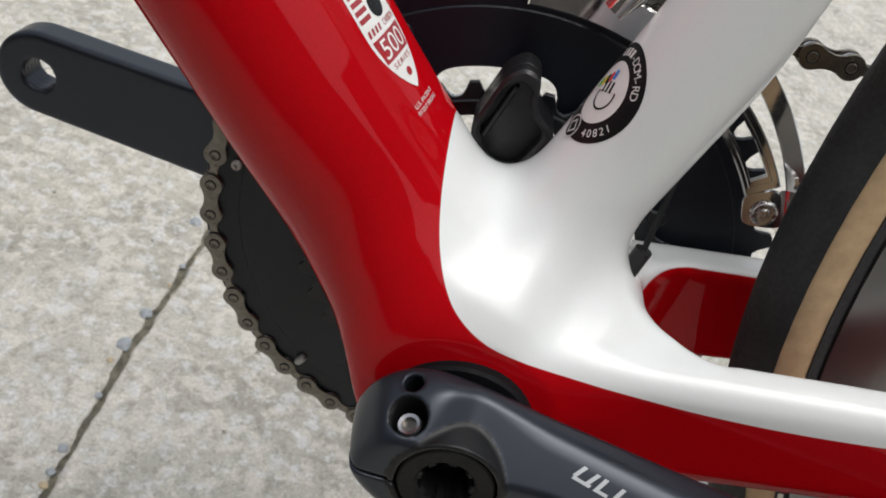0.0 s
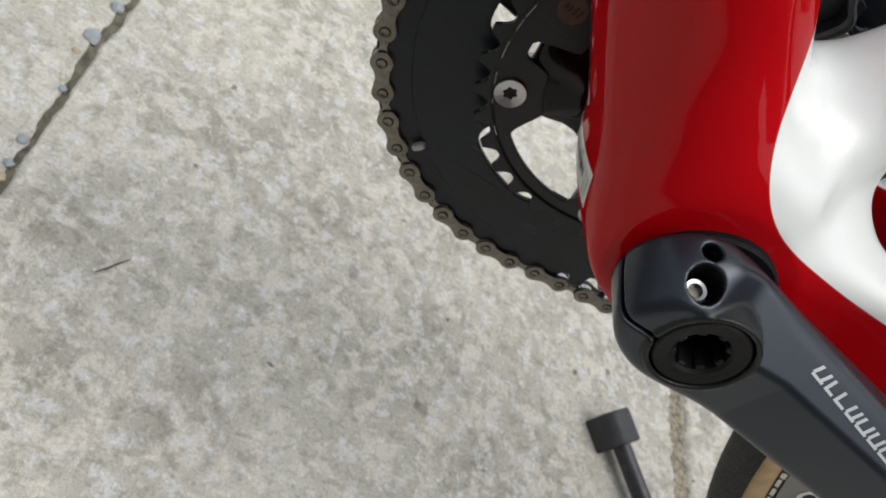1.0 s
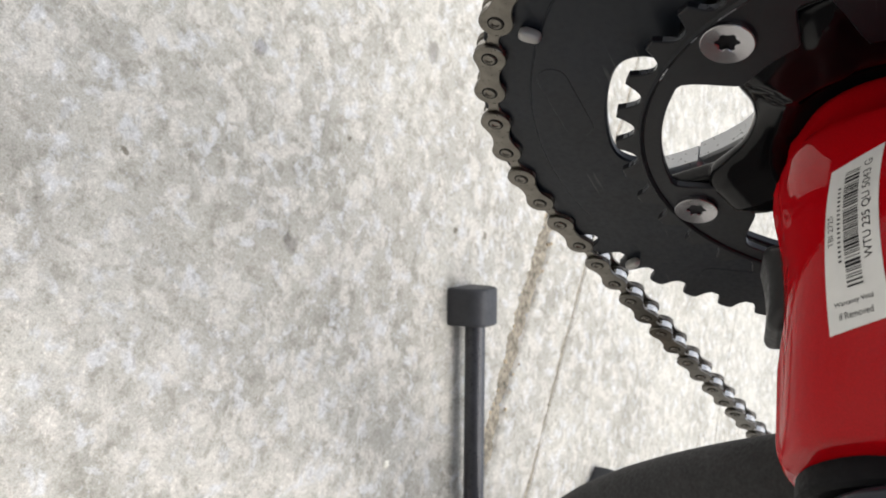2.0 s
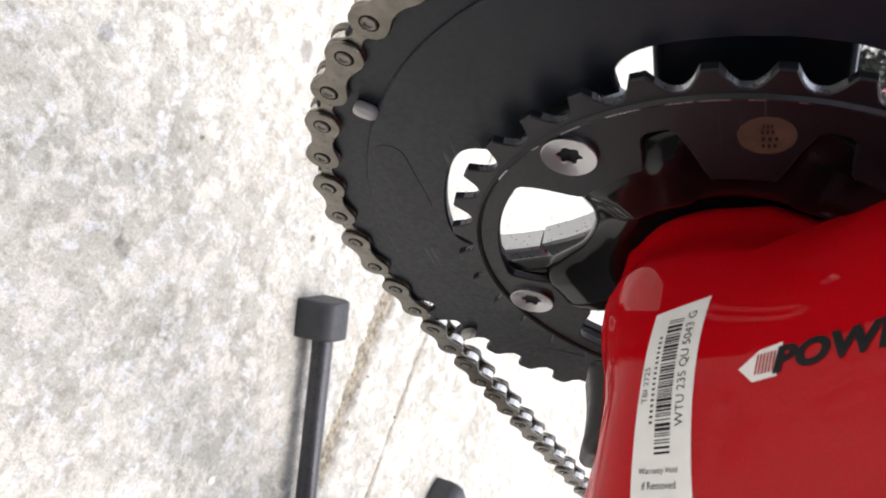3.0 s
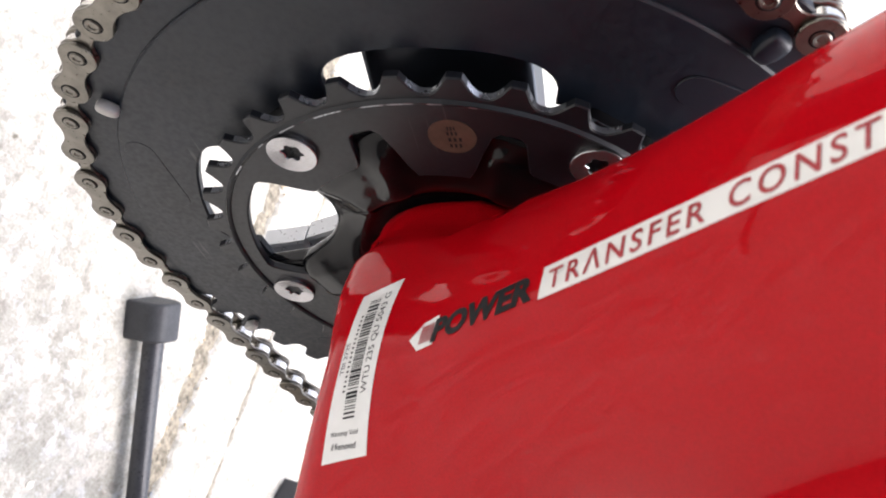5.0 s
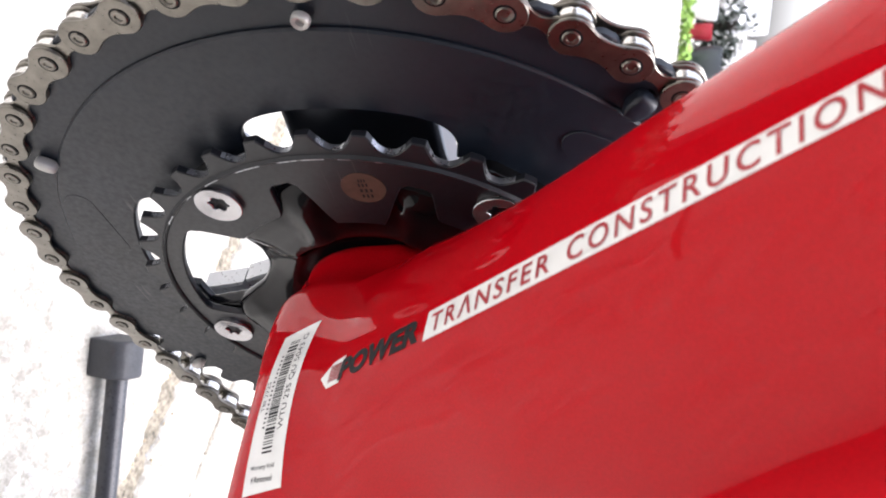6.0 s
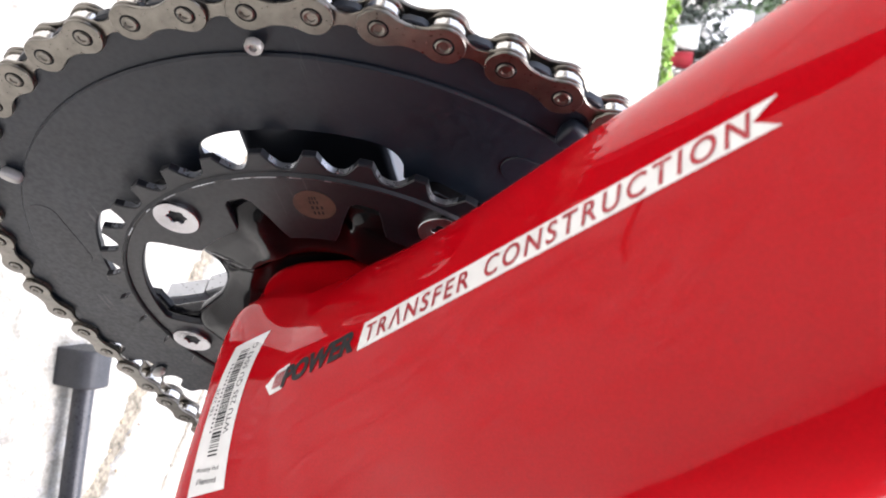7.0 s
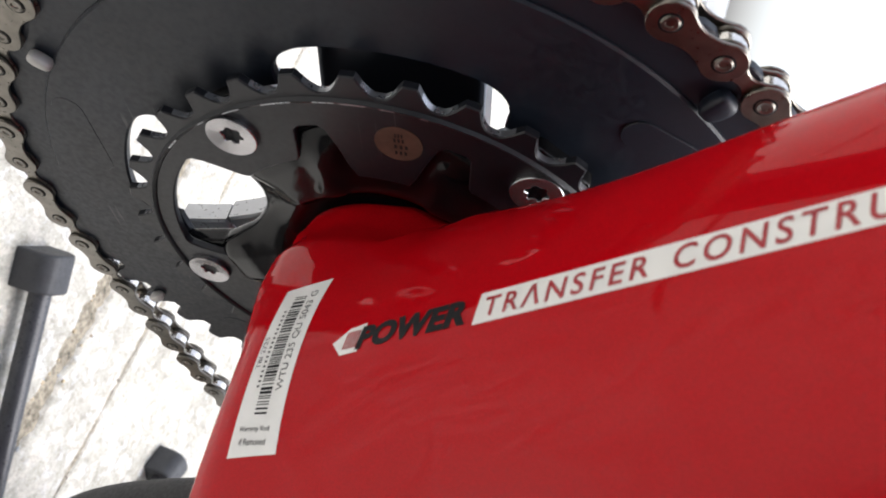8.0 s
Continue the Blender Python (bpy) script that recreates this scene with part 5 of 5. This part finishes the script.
def build_grit():
    rng = random.Random(11)
    stones = [(-0.186, 0.176, 0.0054, "pebble"), (-0.1845, 0.207, 0.0044, "pebble"), (-0.188, 0.313, 0.0048, "pebble"), (-0.1855, 0.088, 0.0034, "pebble"), (-0.1845, 0.071, 0.0028, "pebble"), (-0.189, 0.160, 0.0024, "tanstone"), (-0.1835, 0.131, 0.0026, "pebble"), (-0.1840, 0.062, 0.0026, "tanstone"), (-0.1790, 0.262, 0.0024, "pebble"), (-0.1805, 0.240, 0.0018, "tanstone")]
    for k, (x, y, r, m) in enumerate(stones):
        p = part("pebble", blob(r, 0.55, k), M[m], None, at=Matrix.Translation((x, y, 0.0003)))
        tagged(p, "small weathered pebble lodged in the slab joint", "pebble", "pebbles in the joint")
    chip = part("pale_chip", blob(0.0026, 0.4, 5), M["chip"], None, at=Matrix.Translation((0.223, -0.010, 0.0006)) @ pose(0, 0, 0, 0, 0, 35))
    tagged(chip, "small pale cream stone chip lying on concrete", "stone chip")
    twig = part("twig", pipe([(-0.1214, 0.037, 0.0010), (-0.1175, 0.0410, 0.0016), (-0.1130, 0.0475, 0.0012), (-0.1086, 0.053, 0.0009)], [0.0003, 0.0006, 0.0005, 0.0002], 8), M["grime"])
    tagged(twig, "thin dry brown twig lying on concrete", "twig")
    for joint, count, colour, label in ((JOINTS[1], 420, "tanstone", "tan grit lying in the slab joint"), (JOINTS[1], 260, "pebble", "blue-grey grit lying in the slab joint"), (JOINTS[0], 160, "tanstone", "tan grit lying in the slab joint"), (JOINTS[2], 120, "grime", "dark grit lying in the slab joint")):
        parts = []
        for k in range(count):
            y = rng.uniform(0.0, 0.5)
            x = joint_mid(joint, y) + rng.gauss(0, joint[2] * 0.7)
            r = rng.uniform(0.0005, 0.0019) if joint[2] > 0.005 else rng.uniform(0.0004, 0.0012)
            bm = bmesh.new()
            bmesh.ops.create_icosphere(bm, subdivisions=1, radius=r)
            for v in bm.verts:
                v.co = Vector((v.co.x * rng.uniform(0.7, 1.3), v.co.y * rng.uniform(0.7, 1.3), v.co.z * 0.7)) + Vector((x, y, ground_height(x, y) + r * 0.3))
            parts.append(bm)
        grit = part("grit", joined(*parts), M[colour])
        tagged(grit, label, "grit", kind="stuff")


build_grit()


# ---------------------------------------------------------------- surroundings
def leafy(rng, n, size, box, shade):
    """A clump of n small bent leaves inside an uneven mound."""
    verts, faces = [], []
    while len(faces) < n * 2:
        p = Vector((rng.uniform(-1, 1), rng.uniform(-1, 1), rng.uniform(0, 1)))
        if p.x ** 2 + p.y ** 2 + (p.z * 0.95) ** 2 > 0.75 + 0.5 * noise.noise(p * 2.2 + Vector((shade, 0, 0))):
            continue
        p = Vector((p.x * box[0], p.y * box[1], p.z * box[2]))
        m = Euler((rng.uniform(-1, 1), rng.uniform(-1, 1), rng.uniform(0, 6.3))).to_matrix()
        k = size * rng.uniform(0.6, 1.3)
        i = len(verts)
        for q in ((-0.5, 0, 0), (0, -0.22, 0.06), (0, 0.22, 0.06), (0.5, 0, -0.05)):
            verts.append(p + m @ (Vector(q) * k))
        faces += [(i, i + 1, i + 2), (i + 1, i + 3, i + 2)]
    return mesh_of("crown", verts, faces, False)


def build_surroundings():
    rng = random.Random(3)
    # three added walls out of view, which dim the light and shape reflections
    wall = surface_mat("unseen_wall_render", (0.13, 0.118, 0.105), rough=0.85, spread=0.25, scale=3, fine=60, bump=0.2)
    bm = bmesh.new()
    bmesh.ops.create_cube(bm, size=1)
    bmesh.ops.scale(bm, vec=(8.825, 0.2, 1.9), verts=bm.verts)
    w = part("unseen_wall_left", bm, wall, at=Matrix.Translation((0.3125, -1.6, 0.95)))
    tagged(w, "low dark brown unseen wall added to darken reflections", "wall", kind="structure")
    bm = bmesh.new()
    bmesh.ops.create_cube(bm, size=1)
    bmesh.ops.scale(bm, vec=(0.2, 6.8, 1.5), verts=bm.verts)
    w = part("unseen_wall_front", bm, wall, at=Matrix.Translation((-4.0, 1.9, 0.75)))
    tagged(w, "low dark brown unseen wall added to edge the reflections", "wall", kind="structure")
    bm = bmesh.new()
    bmesh.ops.create_cube(bm, size=1)
    bmesh.ops.scale(bm, vec=(0.25, 2.1, 3.4), verts=bm.verts)
    w = part("unseen_wall_rear", bm, wall, at=Matrix.Translation((4.6, -0.45, 1.7)))
    tagged(w, "dark brown unseen wall added behind the bicycle for reflections", "wall", kind="structure")
    # verge, shrubs and pots across the pavement, in the direction of the street
    out = Vector((0.63, 0.776, 0))
    side = Vector((-0.776, 0.63, 0))
    green = surface_mat("shrub_leaves", (0.045, 0.085, 0.025), rough=0.55, spread=0.5, scale=6, fine=90)
    dark = surface_mat("dark_shrub_leaves", (0.020, 0.030, 0.018), rough=0.6, spread=0.5, scale=6, fine=90)
    lime = surface_mat("lime_grass", (0.22, 0.36, 0.06), rough=0.7, spread=0.35, scale=14, fine=90)
    pink = surface_mat("pink_blossom", (0.62, 0.20, 0.26), rough=0.6, spread=0.3, scale=9)
    # near white, for blossoms and for pot shapes that replace bright glare
    pale = surface_mat("pale_glow_and_petals", (0.86, 0.855, 0.84), rough=0.35, spread=0.08, scale=8)
    redpot = surface_mat("red_glazed_pot", (0.45, 0.03, 0.05), rough=0.35, spread=0.2, scale=8)
    bark = surface_mat("dark_bark", (0.045, 0.035, 0.028), rough=0.85, spread=0.35, scale=20, bump=0.4)
    verge = part("grass_verge", leafy(rng, 2600, 0.06, (0.14, 4.0, 0.07), 1), lime, at=Matrix.Translation(out * 4.75) @ pose(0, 0, 0, 0, 0, math.degrees(math.atan2(out.y, out.x))))
    tagged(verge, "narrow strip of lime green grass", "grass", kind="stuff")

    def shrub(at, box, n, leaf, mat, label, group):
        top = new("shrub")
        top.matrix_world = Matrix.Translation(at)
        tagged(top, label, "shrub", group)
        part("crown", leafy(rng, n, leaf, box, rng.uniform(0, 9)), mat, top, at=Matrix.Translation((0, 0, 0.03)))
        if group == "shrubs along the verge":
            petals = bmesh.new()
            for k in range(26):
                p = Vector((rng.uniform(-0.8, 0.8) * box[0], rng.uniform(-0.8, 0.8) * box[1], rng.uniform(0.35, 1.0) * box[2]))
                tilt = Euler((rng.uniform(-1.2, 1.2), rng.uniform(-1.2, 1.2), rng.uniform(0, 6.3))).to_matrix()
                mid = petals.verts.new(p + tilt @ Vector((0, 0, -0.006)))
                edge = [petals.verts.new(p + tilt @ (Vector((math.cos(q), math.sin(q), 0.25)) * (0.034 if i % 2 else 0.022))) for i, q in enumerate(np.linspace(0, math.tau, 10, endpoint=False))]
                for i in range(10):
                    petals.faces.new((mid, edge[i], edge[(i + 1) % 10]))
            part("blossom", petals, pale if rng.random() < 0.75 else pink, top, "open blossoms")
        for k in range(4):
            a = rng.uniform(0, 6.3)
            part("stem", pipe([(0, 0, -0.01), (0.15 * box[0] * math.cos(a), 0.15 * box[1] * math.sin(a), box[2] * 0.35), (0.5 * box[0] * math.cos(a), 0.5 * box[1] * math.sin(a), box[2] * 0.75)], [0.02, 0.014, 0.006], 7), bark, top)

    for k, off in enumerate((-1.9, -1.15, -0.55, -0.1, 0.35, 0.95, 1.7)):
        shrub(out * (5.3 + 0.2 * (k % 2)) + side * off, (0.30, 0.36, 0.36 + 0.12 * (k % 3)), 900, 0.06, dark, "low dark-leaved flowering shrub behind the grass strip", "shrubs along the verge")
    for k, (off, wide, tall) in enumerate(((-2.6, 0.75, 1.35), (-1.35, 0.6, 1.2), (0.52, 0.42, 1.0), (1.35, 0.5, 1.7), (2.3, 0.7, 1.5))):
        shrub(out * 8.5 + side * off, (wide, wide, tall), 1300, 0.10, pink if k % 2 else green, "tall garden shrub with pink blossom" if k % 2 else "tall green garden shrub", "garden shrubs")

    def pot(at, r, h, mat, label):
        p = part("plant_pot", lathe([(0.0, 0.0), (0.62 * r, 0.0), (0.9 * r, 0.45 * h), (r, 0.8 * h), (0.93 * r, h), (0.84 * r, h), (0.8 * r, 0.85 * h), (0.0, 0.85 * h)], "z", 28), mat, at=Matrix.Translation(at))
        tagged(p, label, "plant pot", "pots along the verge")

    slate = surface_mat("dark_glazed_pot", (0.06, 0.065, 0.075), rough=0.4, spread=0.25, scale=8)
    # the pale pots are added shapes for white light between the leaves
    for far, off, r, h, mat, label in ((6.6, 0.02, 0.20, 0.47, pale, "tall pale pot shape standing in for a bright blur of light"), (6.7, -0.34, 0.13, 0.40, pale, "pale round pot shape standing in for a bright blur of light"), (5.0, 0.03, 0.07, 0.17, pale, "pale round pot shape standing in for a bright blur of light"), (5.02, -0.10, 0.05, 0.15, redpot, "small red glazed plant pot"), (4.98, -0.28, 0.11, 0.22, slate, "dark glazed round plant pot"), (7.2, -0.75, 0.16, 0.42, pale, "pale round pot shape standing in for a bright blur of light")):
        pot(out * far + side * off, r, h, mat, label)


build_surroundings()
